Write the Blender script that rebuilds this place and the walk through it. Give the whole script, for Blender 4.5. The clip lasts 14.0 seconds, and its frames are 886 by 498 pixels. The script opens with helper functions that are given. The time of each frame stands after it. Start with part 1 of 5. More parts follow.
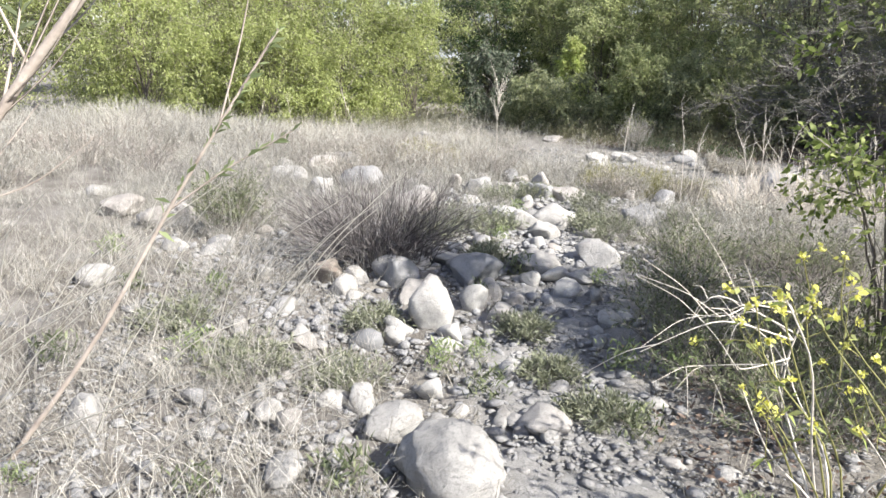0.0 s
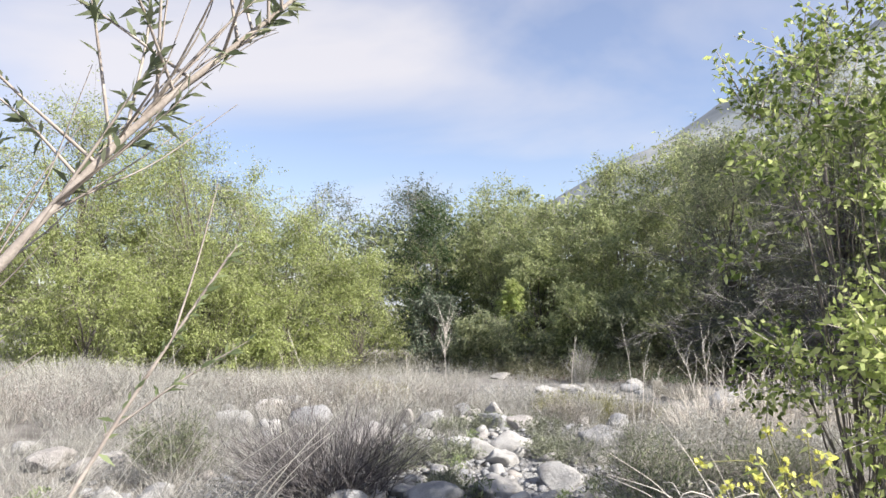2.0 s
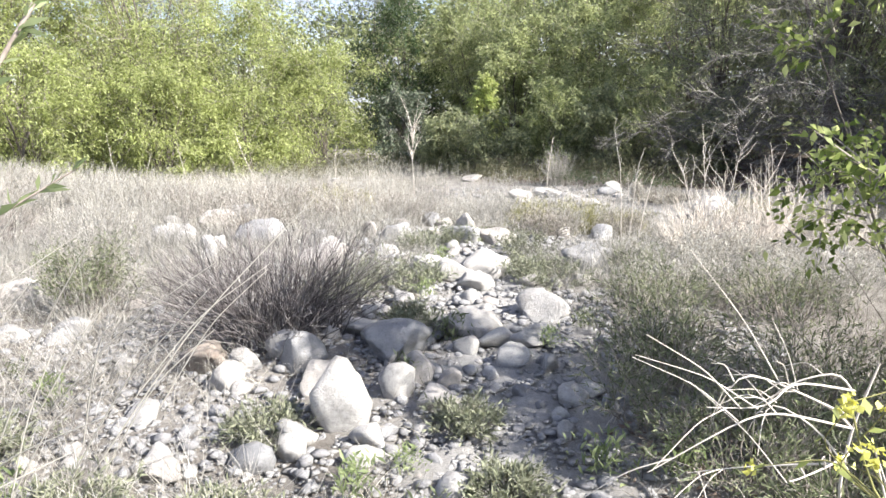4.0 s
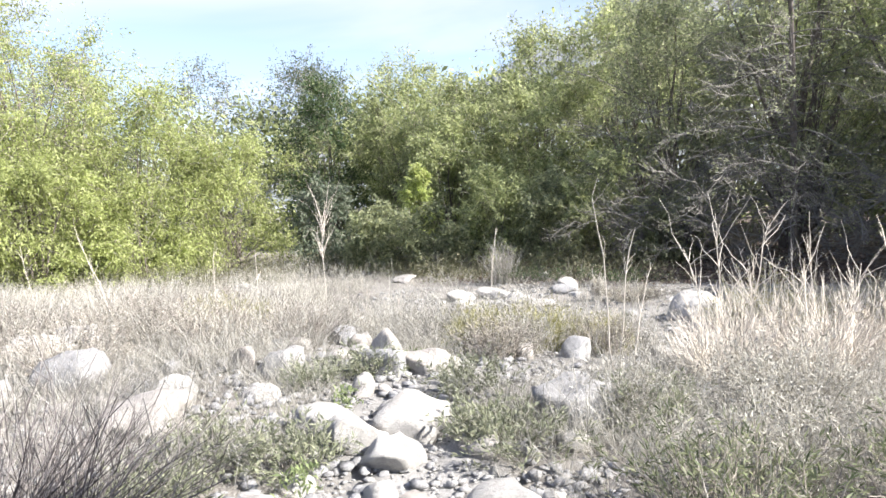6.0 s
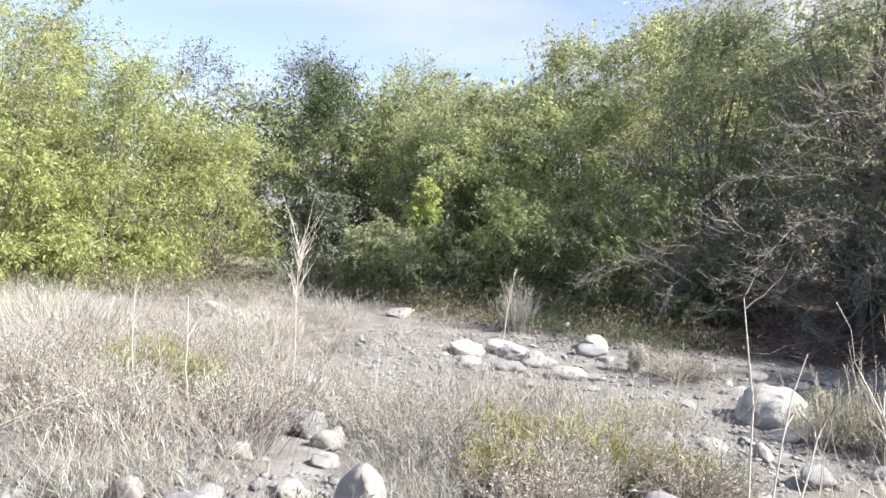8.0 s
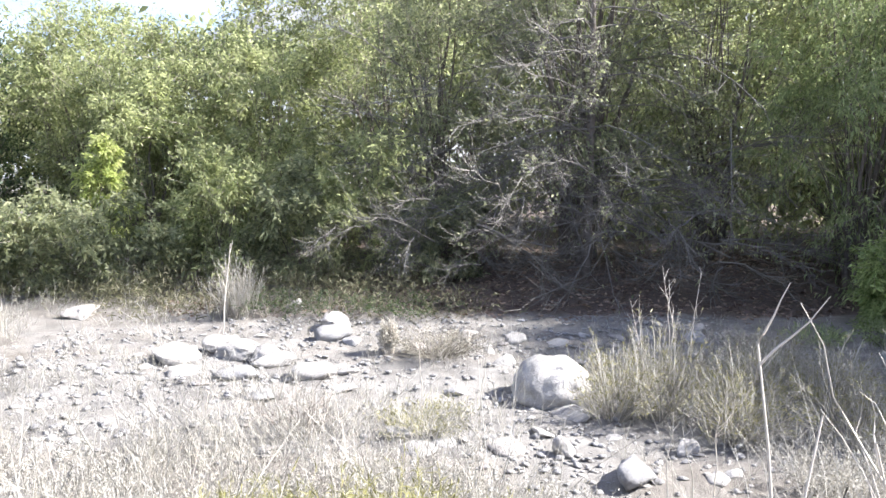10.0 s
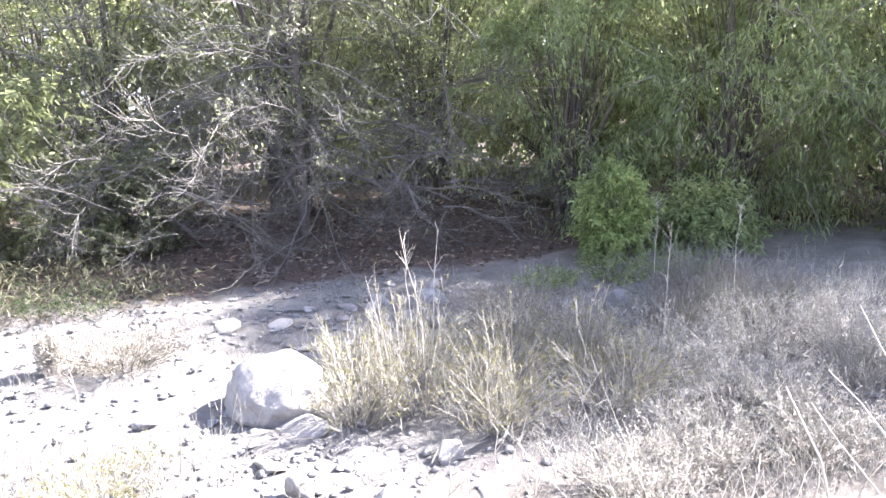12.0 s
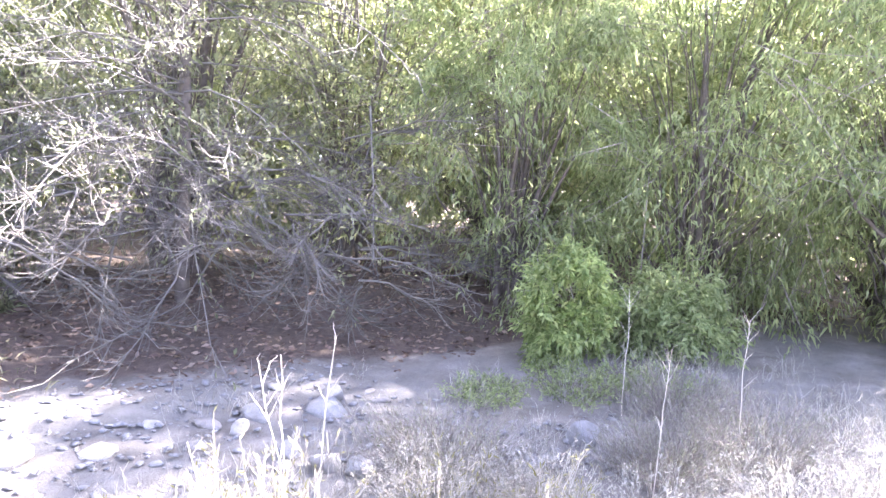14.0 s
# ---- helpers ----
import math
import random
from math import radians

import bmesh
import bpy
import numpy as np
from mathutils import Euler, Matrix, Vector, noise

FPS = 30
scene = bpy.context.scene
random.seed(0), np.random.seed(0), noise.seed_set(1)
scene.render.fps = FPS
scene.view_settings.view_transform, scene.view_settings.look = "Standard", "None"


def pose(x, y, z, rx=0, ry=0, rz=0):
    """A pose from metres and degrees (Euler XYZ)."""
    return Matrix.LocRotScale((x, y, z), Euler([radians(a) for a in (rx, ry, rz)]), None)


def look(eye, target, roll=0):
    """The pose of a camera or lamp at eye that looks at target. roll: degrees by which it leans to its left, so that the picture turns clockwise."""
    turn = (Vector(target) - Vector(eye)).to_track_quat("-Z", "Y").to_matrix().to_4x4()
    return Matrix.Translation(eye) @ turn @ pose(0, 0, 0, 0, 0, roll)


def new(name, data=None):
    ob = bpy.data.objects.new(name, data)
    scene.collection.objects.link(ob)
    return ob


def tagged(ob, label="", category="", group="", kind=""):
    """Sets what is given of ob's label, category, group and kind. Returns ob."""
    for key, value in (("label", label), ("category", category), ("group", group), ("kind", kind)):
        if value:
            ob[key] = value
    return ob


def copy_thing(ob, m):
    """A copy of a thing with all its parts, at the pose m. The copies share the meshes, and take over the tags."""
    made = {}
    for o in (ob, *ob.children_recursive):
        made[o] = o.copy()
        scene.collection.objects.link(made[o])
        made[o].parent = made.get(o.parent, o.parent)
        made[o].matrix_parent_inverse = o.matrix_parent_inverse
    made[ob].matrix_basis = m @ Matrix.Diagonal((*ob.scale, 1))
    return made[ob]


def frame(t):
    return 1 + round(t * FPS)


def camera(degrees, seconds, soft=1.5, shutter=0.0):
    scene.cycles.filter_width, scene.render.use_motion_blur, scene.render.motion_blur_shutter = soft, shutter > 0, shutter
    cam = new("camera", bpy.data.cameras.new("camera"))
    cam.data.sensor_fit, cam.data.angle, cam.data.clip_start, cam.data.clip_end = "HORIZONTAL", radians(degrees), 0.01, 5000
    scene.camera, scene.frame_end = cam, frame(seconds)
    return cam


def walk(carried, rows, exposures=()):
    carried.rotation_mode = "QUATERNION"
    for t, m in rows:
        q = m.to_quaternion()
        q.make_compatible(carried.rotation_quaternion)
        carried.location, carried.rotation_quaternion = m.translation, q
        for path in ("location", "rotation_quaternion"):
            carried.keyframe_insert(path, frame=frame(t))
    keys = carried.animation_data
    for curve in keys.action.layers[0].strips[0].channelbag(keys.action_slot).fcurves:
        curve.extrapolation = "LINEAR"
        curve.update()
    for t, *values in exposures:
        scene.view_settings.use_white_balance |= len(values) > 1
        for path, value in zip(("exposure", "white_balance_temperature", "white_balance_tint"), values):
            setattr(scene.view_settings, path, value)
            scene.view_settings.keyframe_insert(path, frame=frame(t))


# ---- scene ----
cam = camera(63.64, 14.0, soft=1.5)
# seconds, eye x, y, z, heading (left of +y), pitch, lean to the right
ROWS = [
    (0.0, 0.000, 0.000, 1.660, 0.00, -15.69, -0.97),
    (0.5, 0.009, -0.010, 1.625, -4.62, -13.57, -3.13),
    (1.0, 0.020, -0.094, 1.511, -5.00, -3.78, -1.23),
    (1.5, 0.007, -0.084, 1.487, -6.43, 8.40, 1.60),
    (2.0, -0.040, -0.037, 1.485, -4.37, 4.08, 1.55),
    (2.5, -0.008, 0.216, 1.547, -3.90, -7.05, 0.99),
    (2.7, 0.007, 0.365, 1.579, -5.08, -9.31, 1.51),
    (4.8, 0.275, 1.713, 1.334, -6.82, -12.29, 1.14),
    (5.0, 0.365, 1.992, 1.286, -7.03, -10.52, 0.16),
    (5.5, 0.518, 2.567, 1.258, -9.75, -7.11, 0.46),
    (6.0, 0.551, 3.137, 1.235, -11.42, -4.26, 2.86),
    (6.5, 0.635, 3.638, 1.310, -2.79, -4.16, 1.20),
    (7.0, 0.696, 4.075, 1.312, 0.21, -3.48, -0.75),
    (7.5, 0.732, 4.562, 1.427, -6.97, -6.29, -1.71),
    (8.0, 0.811, 5.138, 1.461, -11.50, -3.46, -2.84),
    (8.5, 0.773, 5.427, 1.555, -9.86, -4.17, -2.65),
    (9.0, 0.872, 5.858, 1.601, -18.82, -8.98, -1.98),
    (9.2, 0.976, 6.065, 1.571, -25.05, -5.86, -2.97),
    (11.3, 1.661, 7.472, 1.480, -46.18, -11.18, 3.04),
    (11.5, 1.804, 7.542, 1.490, -51.63, -9.87, 1.60),
    (12.0, 2.137, 7.638, 1.492, -57.15, -11.59, 2.22),
    (12.5, 2.451, 7.856, 1.546, -52.99, -14.10, -0.31),
    (13.0, 2.770, 8.120, 1.558, -53.95, -9.92, -1.65),
    (13.5, 3.243, 8.301, 1.536, -60.21, -7.81, -0.95),
    (14.0, 3.693, 8.508, 1.478, -63.24, -7.26, -2.58),
]


def carried(x, y, z, heading, pitch, lean):
    h, p = radians(heading), radians(pitch)
    way = Vector((-math.sin(h) * math.cos(p), math.cos(h) * math.cos(p), math.sin(p)))
    eye = Vector((x, y, z))
    return look(eye, eye + way, -lean)


walk(cam, [(t, carried(*row)) for t, *row in ROWS], exposures=[(0.0, 1.4, 6500, 9), (0.7, 1.4, 6450, 8), (1.5, 1.35, 6450, 8), (2.1, 1.2, 6500, 10), (2.8, 1.35, 6500, 10), (5.0, 1.85, 6500, 10), (5.5, 1.85, 6500, 10), (6.0, 1.78, 6500, 10), (7.5, 1.58, 6500, 10), (8.5, 1.62, 6450, 9), (9.0, 1.75, 6350, 8), (11.3, 2.7, 6300, 18), (12.0, 2.95, 6250, 18), (12.5, 2.9, 6400, 18), (13.0, 3.45, 6250, 20), (14.0, 4.0, 6250, 25)])

# ---- world and sun ----
SUN_AZ, SUN_EL = 122.0, 39.0
world = bpy.data.worlds.new("sky")
scene.world = world
world.use_nodes = True
wt = world.node_tree
wt.nodes.clear()


def nd(tree, kind, **values):
    n = tree.nodes.new(kind)
    for key, value in values.items():
        n.inputs[key].default_value = value
    return n


sky = wt.nodes.new("ShaderNodeTexSky")
sky.sky_type, sky.sun_disc = "NISHITA", False
sky.ozone_density, sky.dust_density, sky.altitude = 2.2, 0.6, 300.0
sky.sun_elevation, sky.sun_rotation = radians(SUN_EL), radians(SUN_AZ)
wco = wt.nodes.new("ShaderNodeTexCoord")
wmap = wt.nodes.new("ShaderNodeMapping")
wmap.inputs["Scale"].default_value = (1.0, 1.0, 2.4)
wmap.inputs["Location"].default_value = (0.35, 1.3, 0.2)
wmap.inputs["Rotation"].default_value = (0.0, radians(18), radians(20))
cloud = nd(wt, "ShaderNodeTexNoise", Scale=1.5, Detail=6.0, Roughness=0.48, Distortion=0.5)
cramp = wt.nodes.new("ShaderNodeMapRange")
for key, value in (("From Min", 0.48), ("From Max", 0.7), ("To Min", 0.14), ("To Max", 0.85)):
    cramp.inputs[key].default_value = value
wmix = wt.nodes.new("ShaderNodeMix")
wmix.data_type = "RGBA"
wmix.inputs[7].default_value = (4.75, 4.95, 4.85, 1)
back = nd(wt, "ShaderNodeBackground", Strength=0.083)
wout = wt.nodes.new("ShaderNodeOutputWorld")
wt.links.new(wco.outputs["Generated"], wmap.inputs["Vector"])
wt.links.new(wmap.outputs["Vector"], cloud.inputs["Vector"])
wt.links.new(cloud.outputs[0], cramp.inputs["Value"])
wt.links.new(cramp.outputs[0], wmix.inputs[0])
wt.links.new(sky.outputs[0], wmix.inputs[6])
wtint = wt.nodes.new("ShaderNodeMix")
wtint.data_type, wtint.blend_type = "RGBA", "MULTIPLY"
wtint.inputs[0].default_value = 1.0
wtint.inputs[7].default_value = (1.03, 0.95, 1.0, 1)
wt.links.new(wmix.outputs[2], wtint.inputs[6])
wt.links.new(wtint.outputs[2], back.inputs["Color"])
wt.links.new(back.outputs[0], wout.inputs["Surface"])

sun = new("sun", bpy.data.lights.new("sun", "SUN"))
sun.data.energy, sun.data.angle, sun.data.color = 4.8, radians(0.8), (1.0, 0.955, 0.89)
SUN_DIR = Vector((math.sin(radians(SUN_AZ)) * math.cos(radians(SUN_EL)), math.cos(radians(SUN_AZ)) * math.cos(radians(SUN_EL)), math.sin(radians(SUN_EL))))
sun.matrix_world = look(SUN_DIR * 60, (0, 0, 0))

# ---- materials ----
def material(name):
    m = bpy.data.materials.new(name)
    m.use_nodes = True
    t = m.node_tree
    b = t.nodes["Principled BSDF"]
    b.inputs["Specular IOR Level"].default_value = 0.25
    return m, t, b


def ramp(t, source, stops):
    r = t.nodes.new("ShaderNodeValToRGB")
    while len(r.color_ramp.elements) < len(stops):
        r.color_ramp.elements.new(0.5)
    for e, (at, c) in zip(r.color_ramp.elements, stops):
        e.position, e.color = at, (*c, 1)
    t.links.new(source, r.inputs[0])
    return r.outputs[0]


def blend(t, factor, a, b, mode="MIX"):
    n = t.nodes.new("ShaderNodeMix")
    n.data_type, n.blend_type = "RGBA", mode
    for key, value in ((0, factor), (6, a), (7, b)):
        if isinstance(value, (int, float)):
            n.inputs[key].default_value = value
        elif isinstance(value, tuple):
            n.inputs[key].default_value = (*value, 1)
        else:
            t.links.new(value, n.inputs[key])
    return n.outputs[2]


def noise_of(t, scale, detail=4.0, rough=0.6, object_space=False):
    co = t.nodes.new("ShaderNodeTexCoord")
    n = nd(t, "ShaderNodeTexNoise", Scale=scale, Detail=detail, Roughness=rough)
    if object_space:
        t.links.new(co.outputs["Object"], n.inputs["Vector"])
    else:
        g = t.nodes.new("ShaderNodeNewGeometry")
        t.links.new(g.outputs["Position"], n.inputs["Vector"])
    return n.outputs[0]


def bump(t, b, height, strength, distance):
    n = nd(t, "ShaderNodeBump", Strength=strength, Distance=distance)
    t.links.new(height, n.inputs["Height"])
    t.links.new(n.outputs[0], b.inputs["Normal"])


def leafy(name, stops, through_light=0.35, rough=0.5, patch=0.5):
    """Leaves and stems: each piece takes its own shade, with slow patches over the whole plant."""
    m, t, b = material(name)
    g = t.nodes.new("ShaderNodeNewGeometry")
    col = ramp(t, g.outputs["Random Per Island"], stops)
    var = ramp(t, noise_of(t, 1.1, 3.0), [(0.3, (1 - patch * 0.5,) * 3), (0.7, (1 + patch * 0.25, 1 + patch * 0.25, 1 + patch * 0.18))])
    col = blend(t, 1.0, col, var, "MULTIPLY")
    t.links.new(col, b.inputs["Base Color"])
    b.inputs["Roughness"].default_value = rough
    if through_light:
        tr = t.nodes.new("ShaderNodeBsdfTranslucent")
        t.links.new(col, tr.inputs["Color"])
        mix = nd(t, "ShaderNodeMixShader", Fac=through_light)
        t.links.new(b.outputs[0], mix.inputs[1])
        t.links.new(tr.outputs[0], mix.inputs[2])
        t.links.new(mix.outputs[0], t.nodes["Material Output"].inputs["Surface"])
    return m


def bark(name, dark, light):
    m, t, b = material(name)
    col = ramp(t, noise_of(t, 9.0, 5.0), [(0.3, dark), (0.7, light)])
    t.links.new(col, b.inputs["Base Color"])
    b.inputs["Roughness"].default_value = 0.85
    bump(t, b, noise_of(t, 45.0, 4.0), 0.5, 0.01)
    return m


def granite(name, dark, light, stain):
    m, t, b = material(name)
    oi = t.nodes.new("ShaderNodeObjectInfo")
    col = ramp(t, noise_of(t, 3.2, 6.0, 0.65), [(0.3, dark), (0.68, light)])
    speck = ramp(t, noise_of(t, 95.0, 3.0, 0.7), [(0.36, (0.62, 0.62, 0.64)), (0.5, (1.0, 1.0, 1.0))])
    col = blend(t, 0.55, col, speck, "MULTIPLY")
    vein = ramp(t, noise_of(t, 7.0, 7.0, 0.75), [(0.52, (0, 0, 0)), (0.66, (1, 1, 1))])
    f = nd(t, "ShaderNodeMath")
    f.operation = "MULTIPLY"
    t.links.new(vein, f.inputs[0])
    f.inputs[1].default_value = 0.5
    col = blend(t, f.outputs[0], col, stain)
    tint = ramp(t, oi.outputs["Random"], [(0.0, (0.72, 0.73, 0.76)), (0.35, (0.95, 0.93, 0.9)), (0.7, (1.05, 1.03, 1.0)), (1.0, (0.85, 0.79, 0.74))])
    col = blend(t, 1.0, col, tint, "MULTIPLY")
    t.links.new(col, b.inputs["Base Color"])
    b.inputs["Roughness"].default_value = 0.88
    bump(t, b, noise_of(t, 30.0, 9.0, 0.75), 0.85, 0.018)
    return m


ROCK = granite("pale_granite", (0.26, 0.257, 0.255), (0.47, 0.465, 0.455), (0.19, 0.175, 0.165))
ROCK_BROWN = granite("stained_granite", (0.2, 0.18, 0.16), (0.36, 0.33, 0.3), (0.13, 0.085, 0.06))
WILLOW = leafy("willow_leaf", [(0.0, (0.24, 0.28, 0.1)), (0.5, (0.4, 0.45, 0.18)), (1.0, (0.6, 0.64, 0.32))], 0.55)
# Darkened willow green: the gap's shade is put into the leaf colour.
WILLOW_DARK = leafy("shade_toned_leaf", [(0.0, (0.045, 0.08, 0.04)), (0.6, (0.1, 0.145, 0.065)), (1.0, (0.18, 0.215, 0.1))], 0.4)
WILLOW_OLIVE = leafy("olive_leaf", [(0.0, (0.21, 0.25, 0.12)), (0.55, (0.38, 0.42, 0.21)), (1.0, (0.57, 0.6, 0.34))], 0.65)
WILLOW_GREY = leafy("grey_leaf", [(0.0, (0.09, 0.12, 0.09)), (0.6, (0.16, 0.19, 0.13)), (1.0, (0.24, 0.26, 0.2))], 0.35)
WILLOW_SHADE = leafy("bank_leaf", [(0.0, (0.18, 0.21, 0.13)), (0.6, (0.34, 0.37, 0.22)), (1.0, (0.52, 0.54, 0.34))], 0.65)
SPRING = leafy("spring_leaf", [(0.0, (0.2, 0.28, 0.1)), (1.0, (0.5, 0.58, 0.26))], 0.5)
LIME = leafy("lime_leaf", [(0.0, (0.28, 0.35, 0.12)), (0.5, (0.5, 0.57, 0.2)), (1.0, (0.75, 0.78, 0.38))], 0.6)
FRESH = leafy("fresh_leaf", [(0.0, (0.2, 0.26, 0.12)), (1.0, (0.48, 0.55, 0.29))], 0.64)
BUSH = leafy("bush_leaf", [(0.0, (0.1, 0.15, 0.04)), (0.5, (0.3, 0.37, 0.11)), (1.0, (0.7, 0.75, 0.34))], 0.6)
SAGE = leafy("sage_leaf", [(0.0, (0.08, 0.1, 0.055)), (0.6, (0.19, 0.22, 0.125)), (1.0, (0.36, 0.38, 0.24))], 0.42)
SILVER = leafy("silver_leaf", [(0.0, (0.15, 0.17, 0.11)), (1.0, (0.34, 0.35, 0.25))], 0.3)
YELLOWGREEN = leafy("yellow_green_stem", [(0.0, (0.18, 0.175, 0.07)), (0.6, (0.32, 0.31, 0.13)), (1.0, (0.48, 0.45, 0.25))], 0.3)
PETAL = leafy("yellow_petal", [(0.0, (0.58, 0.56, 0.1)), (1.0, (0.78, 0.77, 0.25))], 0.3, patch=0.1)
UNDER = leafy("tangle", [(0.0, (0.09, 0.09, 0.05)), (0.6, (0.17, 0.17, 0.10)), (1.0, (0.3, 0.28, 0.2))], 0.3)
STRAW = leafy("dry_straw", [(0.0, (0.27, 0.25, 0.22)), (0.5, (0.44, 0.42, 0.385)), (1.0, (0.61, 0.59, 0.555))], 0.3, 0.7)
STRAW_GREY = leafy("grey_straw", [(0.0, (0.22, 0.205, 0.18)), (0.5, (0.41, 0.395, 0.36)), (1.0, (0.59, 0.575, 0.54))], 0.35, 0.7, 0.55)
STRAW_GOLD = leafy("golden_straw", [(0.0, (0.35, 0.33, 0.285)), (1.0, (0.61, 0.59, 0.54))], 0.35, 0.7, 0.25)
THATCH = leafy("brown_thatch", [(0.0, (0.10, 0.085, 0.07)), (0.5, (0.26, 0.24, 0.2)), (1.0, (0.54, 0.51, 0.45))], 0.2, 0.8)
LITTER = leafy("fallen_leaf", [(0.0, (0.09, 0.064, 0.054)), (0.5, (0.2, 0.145, 0.118)), (1.0, (0.36, 0.28, 0.225))], 0.1, 0.8)
TWIG_DARK = leafy("dark_twig", [(0.0, (0.065, 0.055, 0.055)), (0.6, (0.15, 0.135, 0.135)), (1.0, (0.31, 0.29, 0.285))], 0.0, 0.8)
TWIG_PALE = leafy("bleached_twig", [(0.0, (0.45, 0.4, 0.35)), (1.0, (0.66, 0.61, 0.55))], 0.0, 0.75, 0.25)
BOUGH_GREY = leafy("bough_bark", [(0.0, (0.12, 0.112, 0.106)), (1.0, (0.26, 0.248, 0.235))], 0.0, 0.8)
TWIG_GREY = leafy("grey_twig", [(0.0, (0.18, 0.16, 0.145)), (1.0, (0.4, 0.36, 0.33))], 0.0, 0.8)
BARK = bark("grey_bark", (0.09, 0.075, 0.065), (0.2, 0.175, 0.155))
BARK_PALE = bark("pale_bark", (0.24, 0.2, 0.17), (0.44, 0.39, 0.34))


def ground_material():
    m, t, b = material("dry_ground")
    sand = t.nodes.new("ShaderNodeAttribute")
    sand.attribute_name = "sand"
    leaf = t.nodes.new("ShaderNodeAttribute")
    leaf.attribute_name = "litter"
    soil = ramp(t, noise_of(t, 2.3, 8.0, 0.7), [(0.3, (0.12, 0.108, 0.095)), (0.52, (0.215, 0.2, 0.182)), (0.75, (0.36, 0.345, 0.32))])
    pale = ramp(t, noise_of(t, 3.0, 8.0, 0.7), [(0.3, (0.15, 0.144, 0.136)), (0.55, (0.24, 0.232, 0.22)), (0.8, (0.35, 0.34, 0.326))])
    red = ramp(t, noise_of(t, 14.0, 8.0, 0.75), [(0.3, (0.075, 0.06, 0.052)), (0.6, (0.155, 0.122, 0.103)), (0.8, (0.25, 0.2, 0.17))])
    grit = ramp(t, noise_of(t, 130.0, 4.0, 0.8), [(0.33, (0.5, 0.48, 0.46)), (0.5, (1, 1, 1)), (0.7, (1.2, 1.18, 1.15))])
    ragged = nd(t, "ShaderNodeMath")
    ragged.operation = "ADD"
    t.links.new(sand.outputs["Fac"], ragged.inputs[0])
    t.links.new(noise_of(t, 1.9, 6.0, 0.7), ragged.inputs[1])
    cut = nd(t, "ShaderNodeMapRange", **{"From Min": 0.85, "From Max": 1.1})
    t.links.new(ragged.outputs[0], cut.inputs[0])
    col = blend(t, cut.outputs[0], soil, pale)
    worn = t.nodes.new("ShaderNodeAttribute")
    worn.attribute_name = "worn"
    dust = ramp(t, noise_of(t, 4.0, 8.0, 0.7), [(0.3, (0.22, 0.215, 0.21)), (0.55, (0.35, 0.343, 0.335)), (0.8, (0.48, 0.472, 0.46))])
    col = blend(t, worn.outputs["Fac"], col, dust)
    ragged2 = nd(t, "ShaderNodeMath")
    ragged2.operation = "ADD"
    t.links.new(leaf.outputs["Fac"], ragged2.inputs[0])
    t.links.new(noise_of(t, 2.7, 6.0, 0.7), ragged2.inputs[1])
    cut2 = nd(t, "ShaderNodeMapRange", **{"From Min": 0.85, "From Max": 1.1})
    t.links.new(ragged2.outputs[0], cut2.inputs[0])
    col = blend(t, cut2.outputs[0], col, red)
    col = blend(t, 0.8, col, grit, "MULTIPLY")
    t.links.new(col, b.inputs["Base Color"])
    b.inputs["Roughness"].default_value = 0.95
    bump(t, b, noise_of(t, 60.0, 9.0, 0.75), 0.8, 0.02)
    return m


GROUND = ground_material()


def hill_material():
    m, t, b = material("haze_toned_hillside")
    # Bluish, paled tones put the distance haze into the slope's base colour.
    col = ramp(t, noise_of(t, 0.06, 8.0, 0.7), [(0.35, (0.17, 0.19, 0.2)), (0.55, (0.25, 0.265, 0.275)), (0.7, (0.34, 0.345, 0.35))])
    t.links.new(col, b.inputs["Base Color"])
    b.inputs["Roughness"].default_value = 1.0
    return m


HILL = hill_material()


# ---- mesh builders ----
def solid(name, verts, faces, mat, parent=None, smooth=False, label=""):
    """One mesh object out of arrays; faces all have the same number of corners."""
    verts = np.asarray(verts, dtype=np.float32).reshape(-1, 3)
    faces = np.asarray(faces, dtype=np.int32)
    me = bpy.data.meshes.new(name)
    n, k = faces.shape
    me.vertices.add(len(verts))
    me.vertices.foreach_set("co", verts.ravel())
    me.loops.add(n * k)
    me.loops.foreach_set("vertex_index", faces.ravel())
    me.polygons.add(n)
    me.polygons.foreach_set("loop_start", np.arange(0, n * k, k, dtype=np.int32))
    me.update(calc_edges=True)
    if smooth:
        me.polygons.foreach_set("use_smooth", np.ones(n, dtype=bool))
    me.materials.append(mat)
    ob = new(name, me)
    ob.parent = parent
    if label:
        tagged(ob, label)
    return ob


def thing(name, x, y, label, category, group=""):
    ob = new(name)
    ob.empty_display_size = 0.1
    ob.matrix_world = pose(x, y, float(height(x, y)))
    return tagged(ob, label, category, group)


def unit(v):
    return v / np.maximum(np.linalg.norm(v, axis=-1, keepdims=True), 1e-9)


